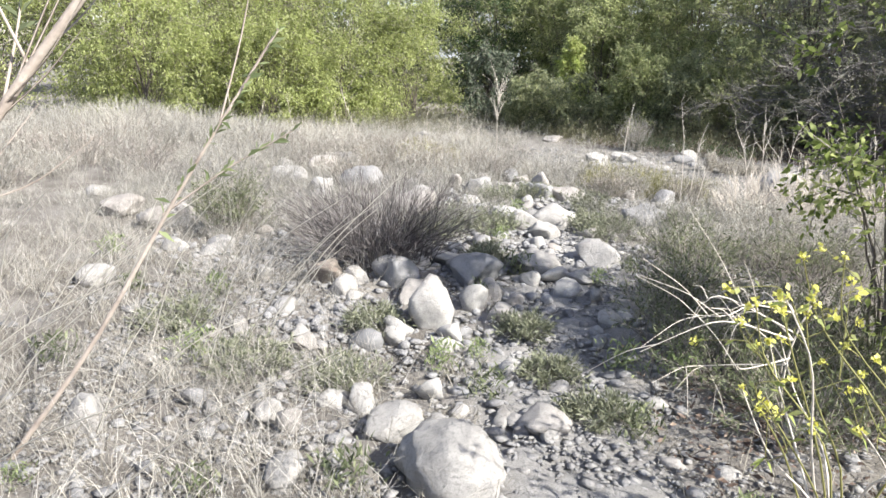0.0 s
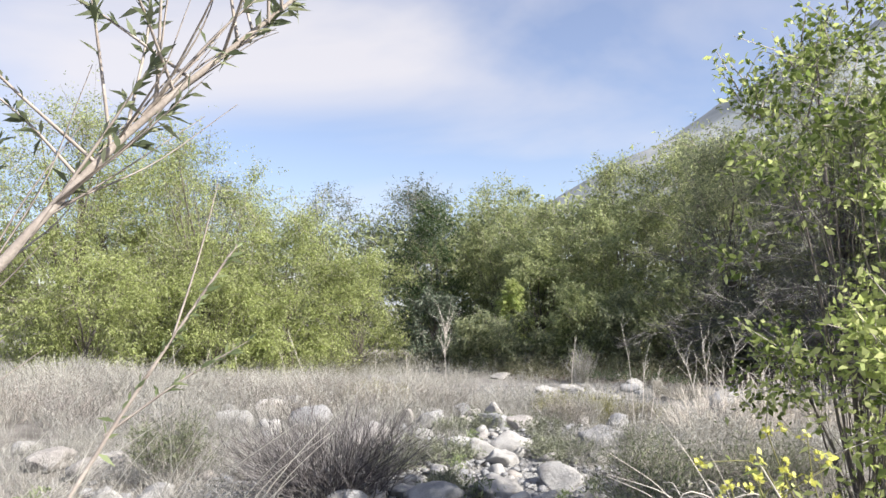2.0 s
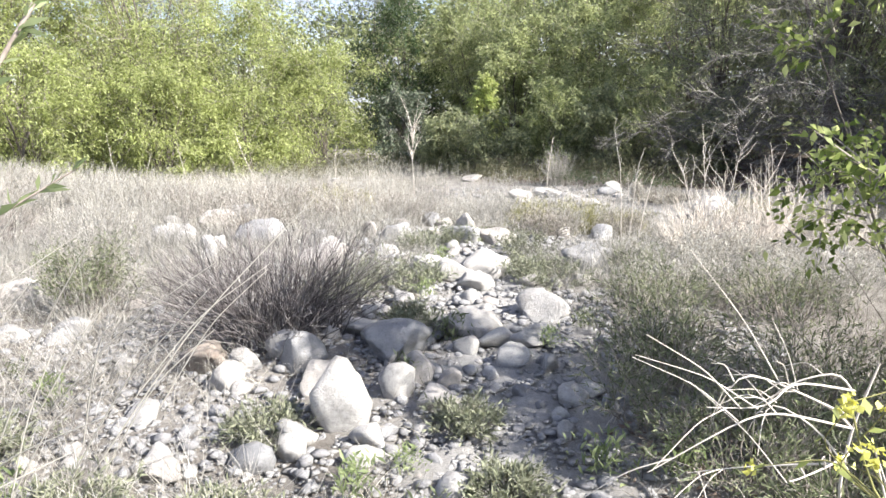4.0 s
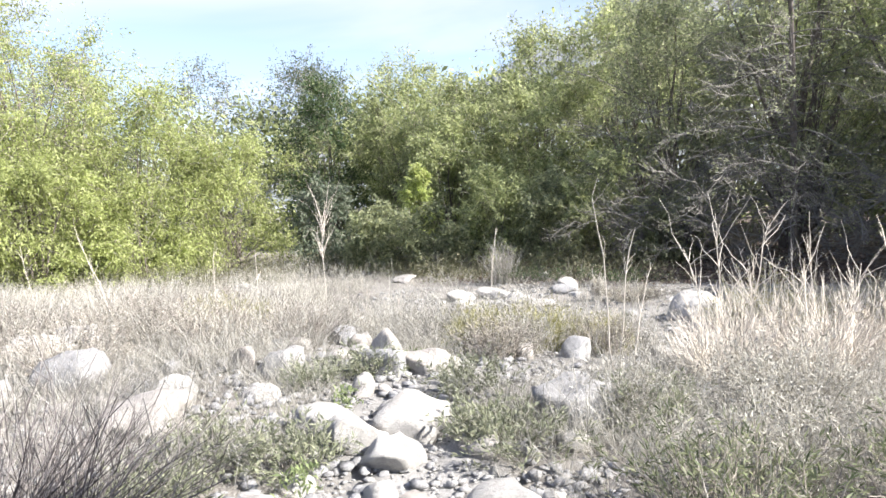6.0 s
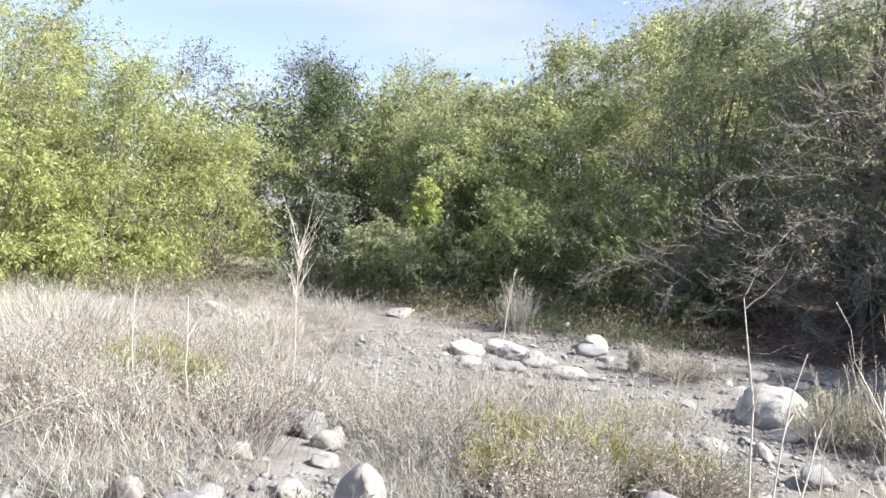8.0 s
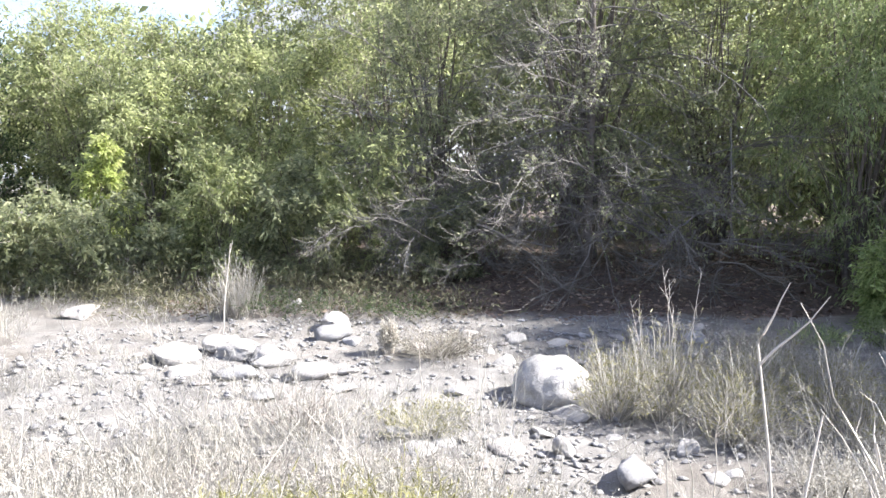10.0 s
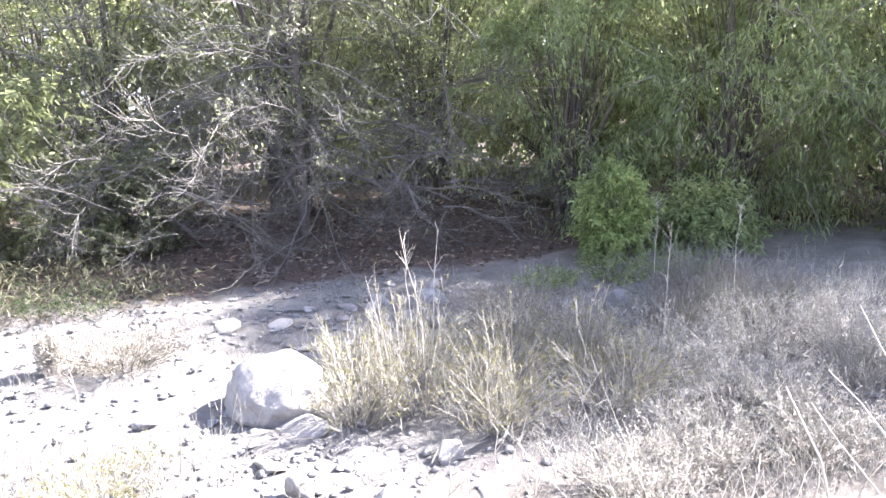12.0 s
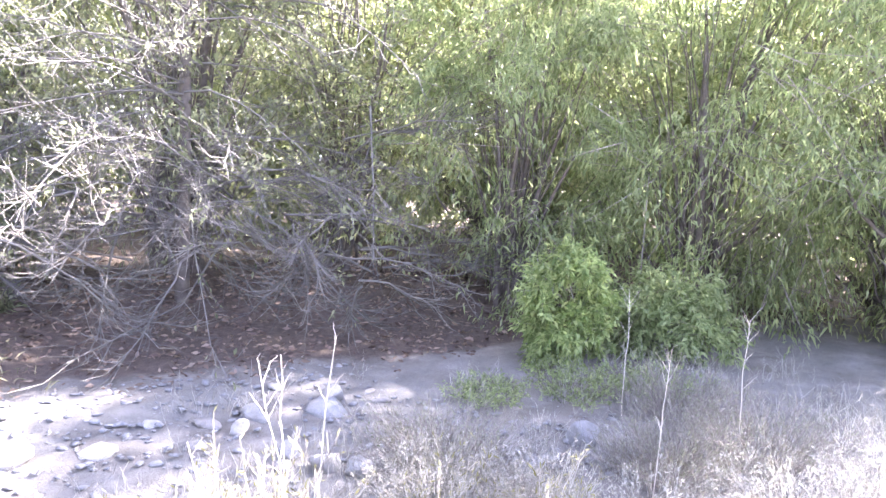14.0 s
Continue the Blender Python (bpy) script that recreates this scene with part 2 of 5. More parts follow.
def tubes(paths, radii, sides=3):
    """Tapered round stems along polylines: paths (n, k, 3), radii (n, k)."""
    n, k, _ = paths.shape
    way = unit(np.gradient(paths, axis=1))
    ref = np.where(np.abs(way[..., 2:3]) > 0.9, np.array([1.0, 0, 0]), np.array([0, 0, 1.0]))
    a = unit(np.cross(way, ref))
    b = np.cross(way, a)
    ang = np.arange(sides) * 2 * np.pi / sides
    ring = paths[:, :, None, :] + radii[:, :, None, None] * (np.cos(ang)[:, None] * a[:, :, None, :] + np.sin(ang)[:, None] * b[:, :, None, :])
    base = (np.arange(n)[:, None, None] * k + np.arange(k - 1)[None, :, None]) * sides
    s = np.arange(sides)[None, None, :]
    s2 = (s + 1) % sides
    quads = np.stack([base + s, base + s2, base + sides + s2, base + sides + s], -1).reshape(-1, 4)
    return ring.reshape(-1, 3), quads


def blades(paths, widths, rng):
    """Thin blades along polylines: paths (n, k, 3), widths (n, k)."""
    n, k, _ = paths.shape
    ang = rng.uniform(0, np.pi, n)
    side = np.stack([np.cos(ang), np.sin(ang), rng.normal(0, 0.15, n)], -1)[:, None, :]
    v = np.stack([paths - side * widths[..., None] / 2, paths + side * widths[..., None] / 2], 2)
    base = (np.arange(n)[:, None] * k + np.arange(k - 1)[None, :]) * 2
    quads = np.stack([base, base + 1, base + 3, base + 2], -1).reshape(-1, 4)
    return v.reshape(-1, 3), quads


def leaves(p, d, length, width, rng, droop=0.15):
    """Pointed leaves from their stalks p along d."""
    n = len(p)
    side = unit(np.cross(d, unit(rng.normal(0, 1, (n, 3)))))
    up = np.cross(side, d)
    L, W = length[:, None], width[:, None]
    mid = p + d * L * 0.45 + up * W * 0.18
    tip = p + d * L - np.array([0, 0, 1.0]) * L * droop
    v = np.stack([p, mid + side * W / 2, tip, mid - side * W / 2], 1).reshape(-1, 3)
    return v, np.arange(n * 4).reshape(n, 4)


def smooth_step(a, b, x):
    t = np.clip((x - a) / (b - a), 0, 1)
    return t * t * (3 - 2 * t)


def waves(x, y, size, seed):
    """Smooth uneven relief between about -1 and 1."""
    r = np.random.RandomState(seed)
    out = 0.0
    for i in range(7):
        a, f, ph = r.uniform(0, 2 * np.pi), (0.6 + 0.35 * i) * 2 * np.pi / size, r.uniform(0, 6.3)
        out = out + np.sin((np.cos(a) * x + np.sin(a) * y) * f + ph + 0.8 * np.sin((np.sin(a) * x - np.cos(a) * y) * f * 0.7 + ph)) / (1 + 0.5 * i)
    return out / 2.6


def height(x, y):
    """The ground: a stony bank that falls to a dry stream bed along u, and a low far bank under the trees."""
    x, y = np.asarray(x, dtype=float), np.asarray(y, dtype=float)
    u = y + 0.75 * x
    near = np.exp(-((x * x + y * y) / 60.0 ** 2))
    z = 0.05 - 0.45 * smooth_step(8.8, 12.8, u) + 0.22 * smooth_step(19.5, 22.5, u)
    return z + 0.035 * waves(x, y, 2.6, 3) * near + 0.012 * waves(x, y, 0.7, 5) * near


def line_distance(x, y, pts):
    best = np.full(np.shape(x), 1e9)
    for (ax, ay), (bx, by) in zip(pts[:-1], pts[1:]):
        dx, dy = bx - ax, by - ay
        t = np.clip(((x - ax) * dx + (y - ay) * dy) / (dx * dx + dy * dy), 0, 1)
        best = np.minimum(best, np.hypot(x - ax - t * dx, y - ay - t * dy))
    return best


PATH = [(0.35, -1.0), (0.5, 2.4), (0.6, 3.4), (0.75, 4.4), (1.05, 5.5), (0.95, 6.6)]
PATH3 = [(0.95, 6.6), (0.85, 8.0), (0.98, 9.9), (1.3, 11.3)]
PATH2 = [(0.95, 6.6), (1.3, 7.4), (2.6, 8.0), (3.8, 9.1), (4.6, 10.2)]


# ---- ground ----
def grown(a, b, step, far, factor=1.22):
    core = list(np.arange(a, b + step / 2, step))
    s, v = step, b
    right = []
    while v < far:
        s *= factor
        v += s
        right.append(v)
    s, v = step, a
    left = []
    while v > -far:
        s *= factor
        v -= s
        left.append(v)
    return np.array(left[::-1] + core + right)


def build_ground():
    xs, ys = grown(-4.5, 9.5, 0.07, 1500), grown(1.0, 15.0, 0.07, 1500)
    X, Y = np.meshgrid(xs, ys, indexing="ij")
    Z = height(X, Y)
    fine = np.exp(-((X * X + Y * Y) / 30.0 ** 2))
    u = Y + 0.75 * X
    stony = np.clip(np.exp(-(line_distance(X, Y, PATH) / 0.9) ** 2) + smooth_step(13.0, 14.5, u) * (1 - smooth_step(18, 19.5, u)), 0, 1)
    Z = Z + fine * (0.012 + 0.014 * stony) * waves(X, Y, 0.33, 11)
    nx, ny = X.shape
    i = np.arange(nx * ny).reshape(nx, ny)
    quads = np.stack([i[:-1, :-1], i[1:, :-1], i[1:, 1:], i[:-1, 1:]], -1).reshape(-1, 4)
    ob = solid("ground", np.stack([X, Y, Z], -1), quads, GROUND, smooth=True)
    # Past u 15.2 the bed turns greyer: gravel, plus tree shade put into colour.
    sand = np.maximum(smooth_step(12.6, 14.0, u) * (1 - 0.5 * smooth_step(15.2, 16.4, u)) * (1 - smooth_step(18.4, 19.4, u)) * smooth_step(0.6, 2.0, X + 0.25 * waves(X, Y, 2.0, 12)), 0.95 * np.exp(-(line_distance(X, Y, PATH) / 0.42) ** 2))
    sand = np.maximum(sand, 0.8 * np.exp(-(line_distance(X, Y, PATH2) / 0.5) ** 2))
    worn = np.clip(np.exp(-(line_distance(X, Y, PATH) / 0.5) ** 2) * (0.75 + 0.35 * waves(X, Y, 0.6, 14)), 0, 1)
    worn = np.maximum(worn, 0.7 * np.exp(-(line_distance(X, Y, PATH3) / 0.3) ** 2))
    litter = smooth_step(18.4, 19.6, u) * smooth_step(4.2, 7.0, X) * (1 - smooth_step(60, 90, u))
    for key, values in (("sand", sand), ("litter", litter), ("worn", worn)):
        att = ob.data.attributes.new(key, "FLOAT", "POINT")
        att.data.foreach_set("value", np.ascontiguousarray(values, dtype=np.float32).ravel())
    tagged(ob, "dry stony soil with a pale gravel path and stream bed", "ground", kind="structure")


build_ground()


def build_hill():
    a = np.linspace(-30, 420, 90)
    b = np.linspace(0, 1, 26)
    A, B = np.meshgrid(a, b, indexing="ij")
    crest = np.clip(13 + 0.475 * A, 4, 125)
    crest = crest + 5 * waves(A, A * 0.3, 120, 21) + 1.6 * waves(A, A * 0.1, 28, 22)
    prof = np.sin(np.clip(B, 0, 1) * np.pi / 2)
    X = A
    Y = 215 - 0.12 * A - 95 * (1 - B) + 6 * waves(A, B * 90, 40, 23)
    Z = -2 + crest * prof + 3.5 * waves(A, B * 120, 36, 24) * np.sin(B * np.pi)
    back = np.stack([X[:, -1], Y[:, -1] + 60, X[:, -1] * 0 - 2], -1)
    V = np.concatenate([np.stack([X, Y, Z], -1), back[:, None, :]], 1)
    nx, ny, _ = V.shape
    i = np.arange(nx * ny).reshape(nx, ny)
    quads = np.stack([i[:-1, :-1], i[1:, :-1], i[1:, 1:], i[:-1, 1:]], -1).reshape(-1, 4)
    tagged(solid("hill", V, quads, HILL, smooth=True), "distant mountain slope behind the trees, haze put into its grey-blue colour", "mountain", kind="structure")


build_hill()


# ---- trees ----
def tree(name, label, x, y, r, h, leaf_mat, seed, lobes=34, twigs=22, per=24, leaf=0.10, slim=0.34, low=0.06, stems=4, droop=0.2, bark_mat=None,
         twig_mat=None, lobe=0.36, upright=0.35, category="tree", group="", trunk=0.07, top=0.6):
    """A many-stemmed tree or thicket: limbs to uneven clumps, each of twigs with leaves along them. top: how high up the crown begins to round off."""
    rng = np.random.default_rng(seed)
    root = thing(name, x, y, label, category, group)
    lr = lobe * r * rng.uniform(0.7, 1.35, lobes)
    zz = rng.uniform(low, 1.0, lobes)
    cap = np.sqrt(np.clip(1 - (np.clip(zz - top, 0, 1) / (1.02 - top)) ** 2, 0.03, 1)) * (0.72 + 0.28 * smooth_step(low, low + 0.35, zz))
    ang = rng.uniform(0, 2 * np.pi, lobes)
    far = rng.uniform(0.15, 1.0, lobes) ** 0.5 * cap * (r - 0.45 * lr) * rng.uniform(0.85, 1.12, lobes)
    centre = np.stack([np.cos(ang) * far, np.sin(ang) * far, np.maximum(zz * (h - 0.6 * lr), 0.35 * lr)], -1)
    # limbs rise from a few stems
    which = rng.integers(0, stems, lobes)
    sa = which * 2 * np.pi / stems + 0.7
    base = np.stack([np.cos(sa) * 0.1 * r, np.sin(sa) * 0.1 * r, np.full(lobes, -0.12)], -1) * np.array([min(1, stems - 1), min(1, stems - 1), 1])
    k = 6
    s = np.linspace(0, 1, k)[None, :, None]
    bend = base[:, None, :] * (1 - s) + centre[:, None, :] * s
    bend[:, :, :2] = base[:, None, :2] + (centre - base)[:, None, :2] * s ** 1.6
    bend += rng.normal(0, 0.02 * h / 3, bend.shape) * (s > 0)
    thick = np.where(rng.uniform(0, 1, lobes) < 0.16, 1.0, 0.3)[:, None]
    rad = trunk * (h / 5) * (1 - 0.88 * np.linspace(0, 1, k))[None, :] * rng.uniform(0.6, 1.0, (lobes, 1)) * thick
    v, q = tubes(bend, rad, 5)
    solid("trunk", v, q, bark_mat or BARK, root, True)
    n = lobes * twigs
    who = np.repeat(np.arange(lobes), twigs)
    out = unit(centre - np.array([0, 0, h * 0.4]))[who]
    way = unit(rng.normal(0, 1, (n, 3)) + out * 0.6 + np.array([0, 0, upright]))
    length = lr[who] * rng.uniform(0.6, 1.5, n)
    p0 = centre[who] + rng.normal(0, 0.2, (n, 3)) * lr[who][:, None]
    st = np.array([0, 0.5, 1.0])[None, :, None]
    tp = p0[:, None, :] + way[:, None, :] * length[:, None, None] * st - np.array([0, 0, 1.0]) * (droop * length)[:, None, None] * st ** 2
    tp[:, :, 2] = np.maximum(tp[:, :, 2], 0.03)
    v, q = tubes(tp[::2, ::2], np.array([[0.0055, 0.0018]]) * np.sqrt(h / 4) * rng.uniform(0.7, 1.3, (len(tp[::2]), 1)), 3)
    tagged(solid("branchwork", v, q, twig_mat or TWIG_GREY, root), kind="stuff")
    m = n * per
    if per:
        tw = np.repeat(np.arange(n), per)
        f = rng.uniform(0.08, 1.0, m)[:, None]
        a, b, e = tp[tw, 0], tp[tw, 1], tp[tw, 2]
        pos = np.where(f < 0.5, a + (b - a) * f * 2, b + (e - b) * (f * 2 - 1)) + rng.normal(0, 0.028, (m, 3)) * min(r, 2.2)
        dirn = unit(unit(e - b) * 0.7 + rng.normal(0, 0.7, (m, 3)) - np.array([0, 0, droop]))
        size = leaf * rng.uniform(0.55, 1.3, m)
        v, q = leaves(pos, dirn, size, size * slim * rng.uniform(0.8, 1.2, m), rng, droop)
        v[:, 2] = np.maximum(v[:, 2], 0.0)
        solid("crown", v, q, leaf_mat, root)
    return root


BRIGHT = "bright yellow-green sunlit willow thicket at the meadow's edge"
DARK = "dark green tree between thickets, with shade put into its leaf colour"
OLIVE = "olive-green willow tree in the far thicket"
GREY = "thin grey-green tree with bare top twigs, far back"
SHADE = "shaded willow tree with bare low branches beside the stream bed"

for x, y, r, h, seed, n in [(-1.05, 21.6, 1.8, 3.5, 1, 42), (-2.9, 20.7, 2.0, 4.7, 2, 50), (-5.3, 20.9, 2.5, 7.2, 3, 74), (-8.5, 19.9, 2.6, 7.7, 4, 72),
                            (-11.6, 18.6, 2.5, 7.2, 5, 62), (-4.5, 18.5, 1.5, 2.9, 6, 36), (-7.2, 17.6, 1.7, 3.3, 7, 40), (-2.7, 19.3, 1.2, 2.3, 8, 26), (-7.0, 22.0, 2.3, 7.3, 9, 50)]:
    tree("willow_bush", BRIGHT, x, y, r, h, WILLOW, seed, n, 26, 23, 0.084, slim=0.34, low=0.0, group="sunlit willows")
for x, y, r, h, seed, per in [(-2.4, 30.0, 2.5, 6.4, 11, 10), (0.9, 30.5, 2.5, 6.7, 12, 13), (-6.5, 29.5, 2.6, 6.8, 13, 12)]:
    tree("tree", GREY, x, y, r, h, WILLOW_GREY, seed, 46, 26, per, 0.11, low=0.05, upright=0.9, group="far trees", top=0.5)
tree("tree", OLIVE, 4.6, 30.5, 2.6, 6.7, WILLOW_OLIVE, 14, 46, 22, 18, 0.125, low=0.0, group="far trees")
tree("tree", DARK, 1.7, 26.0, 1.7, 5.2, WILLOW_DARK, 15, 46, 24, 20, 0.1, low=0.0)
for x, y, r, h, seed, n in [(3.9, 24.8, 1.8, 5.0, 16, 48), (5.7, 23.1, 1.9, 5.1, 17, 50), (7.5, 22.4, 2.0, 6.0, 18, 54), (9.5, 21.2, 2.2, 6.6, 19, 56)]:
    tree("tree", OLIVE, x, y, r, h, WILLOW_OLIVE, seed, n, 24, 20, 0.1, slim=0.36, low=0.0, upright=0.7, group="thicket willows", top=0.5)
tree("tree", OLIVE, 6.4, 20.4, 1.5, 4.0, WILLOW_OLIVE, 20, 42, 22, 20, 0.11, low=0.0)
tree("tree", OLIVE, 4.4, 21.6, 1.3, 3.5, WILLOW_OLIVE, 33, 34, 22, 20, 0.11, low=0.0)
tree("tree", SHADE, 8.9, 17.8, 1.9, 6.0, WILLOW_SHADE, 21, 54, 24, 24, 0.085, low=0.1, upright=0.2, group="stream bank trees")
tree("tree", SHADE, 10.4, 15.8, 2.3, 7.4, WILLOW_SHADE, 22, 56, 26, 22, 0.085, low=0.12, upright=0.1, group="stream bank trees", trunk=0.1)
tree("tree", SHADE, 12.3, 14.5, 2.2, 7.4, WILLOW_OLIVE, 23, 56, 24, 24, 0.09, low=0.1, upright=0.4, group="stream bank trees")
tree("tree", SHADE, 13.7, 12.6, 2.2, 7.2, WILLOW_OLIVE, 24, 56, 24, 22, 0.095, low=0.05, upright=0.3, group="stream bank trees")
WEEP = "drooping long-leaved green willow on the stream bank"
tree("willow_tree", WEEP, 11.9, 11.7, 1.6, 4.8, FRESH, 27, 56, 22, 25, 0.085, slim=0.26, low=0.05, droop=0.4, group="drooping willows")
tree("willow_tree", WEEP, 12.9, 9.7, 2.0, 6.0, FRESH, 28, 58, 24, 25, 0.09, slim=0.24, low=0.05, droop=0.45, group="drooping willows")
tree("willow_tree", WEEP, 14.3, 7.4, 2.3, 7.4, WILLOW_OLIVE, 29, 62, 24, 23, 0.095, slim=0.26, low=0.03, droop=0.4, group="drooping willows")
# Unseen willow, added so that its shadow falls on the stream bed.
tree("willow_tree", WEEP, 13.6, 5.0, 2.4, 7.4, WILLOW_OLIVE, 34, 58, 22, 21, 0.1, slim=0.26, low=0.03, droop=0.4, group="drooping willows")
tree("willow_tree", WEEP, 12.7, 7.3, 1.7, 6.3, FRESH, 35, 54, 22, 23, 0.09, slim=0.25, low=0.03, droop=0.42, group="drooping willows", top=0.7)
FOOT = "low leafy thicket bush hanging to the ground, in shade"
for x, y, r, h, mat, seed in [(1.1, 20.2, 0.9, 2.0, WILLOW_GREY, 41), (2.3, 18.9, 0.8, 1.5, WILLOW_SHADE, 42), (3.5, 18.4, 0.8, 1.4, WILLOW_SHADE, 43), (4.7, 18.0, 1.0, 2.0, WILLOW_OLIVE, 44),
                              (5.7, 17.2, 0.9, 1.8, WILLOW_SHADE, 45), (6.8, 16.6, 1.0, 2.2, WILLOW_OLIVE, 46), (7.7, 15.8, 0.8, 1.3, WILLOW_SHADE, 47)]:
    tree("thicket_bush", FOOT, x, y, r, h, mat, seed, 24, 18, 16, 0.1, slim=0.34, low=0.0, upright=0.5, group="thicket bushes", category="bush", trunk=0.04)
tree("sapling", "small bright green leafy sapling on the stream bank", 10.15, 10.4, 0.48, 1.1, SPRING, 30, 30, 16, 24, 0.075, slim=0.3, low=0.05, trunk=0.03)
tree("sapling", "low green leafy bush beside the sapling", 11.2, 9.7, 0.7, 0.8, FRESH, 31, 24, 16, 20, 0.085, slim=0.3, low=0.0, trunk=0.03)
tree("sapling", "bright yellow-green young willow before the dark thicket", 3.35, 19.8, 0.5, 2.2, LIME, 32, 20, 12, 22, 0.09, low=0.25, trunk=0.03)


def far_woods():
    """The unbroken thicket behind the first trees, too far off to tell its trees apart."""
    rng = np.random.default_rng(77)
    n = 370
    line = np.array([(-22, 28.0), (-8, 29.0), (3, 28.5), (9, 25.0), (14, 20.0), (17.0, 14.5), (17.5, 8.5), (17.0, 2.5)])
    f = np.concatenate([rng.uniform(0, 7, n - 100), rng.uniform(3.2, 6.6, 100)])
    x, y = np.interp(f, np.arange(8), line[:, 0]), np.interp(f, np.arange(8), line[:, 1])
    deep = rng.uniform(-0.5, 4.5, n)
    x, y = x + deep * smooth_step(3, 14, x), y + deep * (1 - 0.8 * smooth_step(8, 16, x))
    z = rng.uniform(0.03, 1, n) * (4.4 + 0.16 * np.clip(x, 0, 14))
    c = np.stack([x, y, z], -1)
    who = np.repeat(np.arange(n), 360)
    p = c[who] + rng.normal(0, 1, (len(who), 3)) * np.array([0.95, 0.9, 0.42])
    p[:, 2] = np.abs(p[:, 2] + 0.2) - 0.3
    d = unit(rng.normal(0, 1, p.shape))
    size = rng.uniform(0.17, 0.32, len(p))
    v, q = leaves(p, d, size, size * 0.45, rng)
    tagged(solid("far_woods", v, q, WILLOW_OLIVE), "dense olive-green thicket behind the first trees", "thicket", kind="stuff")


far_woods()


# ---- rocks ----
def rock_mesh(name, seed, subdivisions=3, mat=None, facets=9):
    bm = bmesh.new()
    bmesh.ops.create_icosphere(bm, subdivisions=subdivisions, radius=0.56)
    off = Vector((seed * 7.3, seed * 3.1, seed * 5.7))
    rng = random.Random(seed)
    cuts = [(Vector((rng.gauss(0, 1), rng.gauss(0, 1), rng.gauss(0, 0.7))).normalized(), rng.uniform(0.27, 0.42)) for _ in range(facets)]
    for v in bm.verts:
        p = v.co.copy()
        for n, dist in cuts:
            over = p.dot(n) - dist
            if over > 0:
                p -= n * over * 0.93
        p *= 1 + 0.14 * noise.noise(p * 2.2 + off) + 0.12 * noise.noise(p * 5 + off) + 0.06 * noise.noise(p * 12 + off) + 0.018 * noise.noise(p * 28 + off)
        v.co = p
    me = bpy.data.meshes.new(name)
    bm.to_mesh(me)
    bm.free()
    for p in me.polygons:
        p.use_smooth = True
    me.materials.append(mat or ROCK)
    return me


BOULDERS = [rock_mesh("boulder", 1 + i, 4 if i < 2 else 3) for i in range(11)]
STAINED = rock_mesh("boulder", 31, 4, ROCK_BROWN)
DOME = rock_mesh("boulder", 35, 4, ROCK, 0)
rock_rng = random.Random(4)


def boulder(x, y, w, h, name="boulder", label="", group="", mesh=None, deep=0.9):
    """A rock of width w that shows h above the ground, sunk a little into it."""
    ob = new(name, mesh or rock_rng.choice(BOULDERS[:5] if w > 0.3 else BOULDERS[5:]))
    h, w = h * 0.84, w * 1.2
    tall = h * 1.5
    ob.matrix_world = pose(x, y, float(height(x, y)) + h - tall * 0.46, rock_rng.uniform(-9, 9), rock_rng.uniform(-9, 9), rock_rng.uniform(0, 360)) \
        @ Matrix.Diagonal((w, w * rock_rng.uniform(0.8, 1.05) * deep, tall, 1))
    return tagged(ob, label or "pale grey weathered granite rock half sunk in soil", "rock", group or "rocks on the stony bank")


for x, y, w, h in [(0.74, 6.46, 0.29, 0.20), (0.93, 9.95, 0.27, 0.22), (1.06, 9.65, 0.22, 0.15), (0.84, 8.55, 0.16, 0.08), (1.0, 9.2, 0.15, 0.09), (1.06, 6.68, 0.45, 0.21), (0.23, 4.84, 0.34, 0.19), (0.68, 5.14, 0.38, 0.18), (0.61, 4.82, 0.13, 0.13), (1.22, 5.42, 0.34, 0.18),
                   (0.84, 4.62, 0.20, 0.12), (1.02, 4.50, 0.13, 0.10), (-0.18, 4.52, 0.26, 0.14), (0.21, 4.33, 0.19, 0.17), (0.33, 4.50, 0.17, 0.15), (-0.31, 4.77, 0.24, 0.20),
                   (-0.68, 4.60, 0.20, 0.14), (0.07, 5.20, 0.23, 0.13), (0.09, 5.63, 0.18, 0.09), (1.89, 6.59, 0.42, 0.32), (-0.28, 7.08, 0.45, 0.22), (-1.88, 8.5, 0.4, 0.26), (-1.34, 7.86, 0.3, 0.22), (-1.61, 9.4, 0.41, 0.24), (-2.1, 9.4, 0.27, 0.2), (-1.18, 9.5, 0.22, 0.22), (-0.81, 7.5, 0.2, 0.1), (-0.19, 7.5, 0.19, 0.11), (0.62, 6.85, 0.36, 0.14),
                   (-0.95, 8.14, 0.42, 0.31), (3.52, 5.96, 0.28, 0.24), (0.55, 6.88, 0.20, 0.16), (1.06, 7.92, 0.33, 0.21), (0.32, 5.85, 0.22, 0.12), (0.46, 4.39, 0.12, 0.08)]:
    boulder(x, y, w, h)
boulder(0.80, 4.20, 0.08, 0.06)
boulder(1.12, 4.14, 0.15, 0.08)
boulder(0.90, 6.25, 0.31, 0.15)
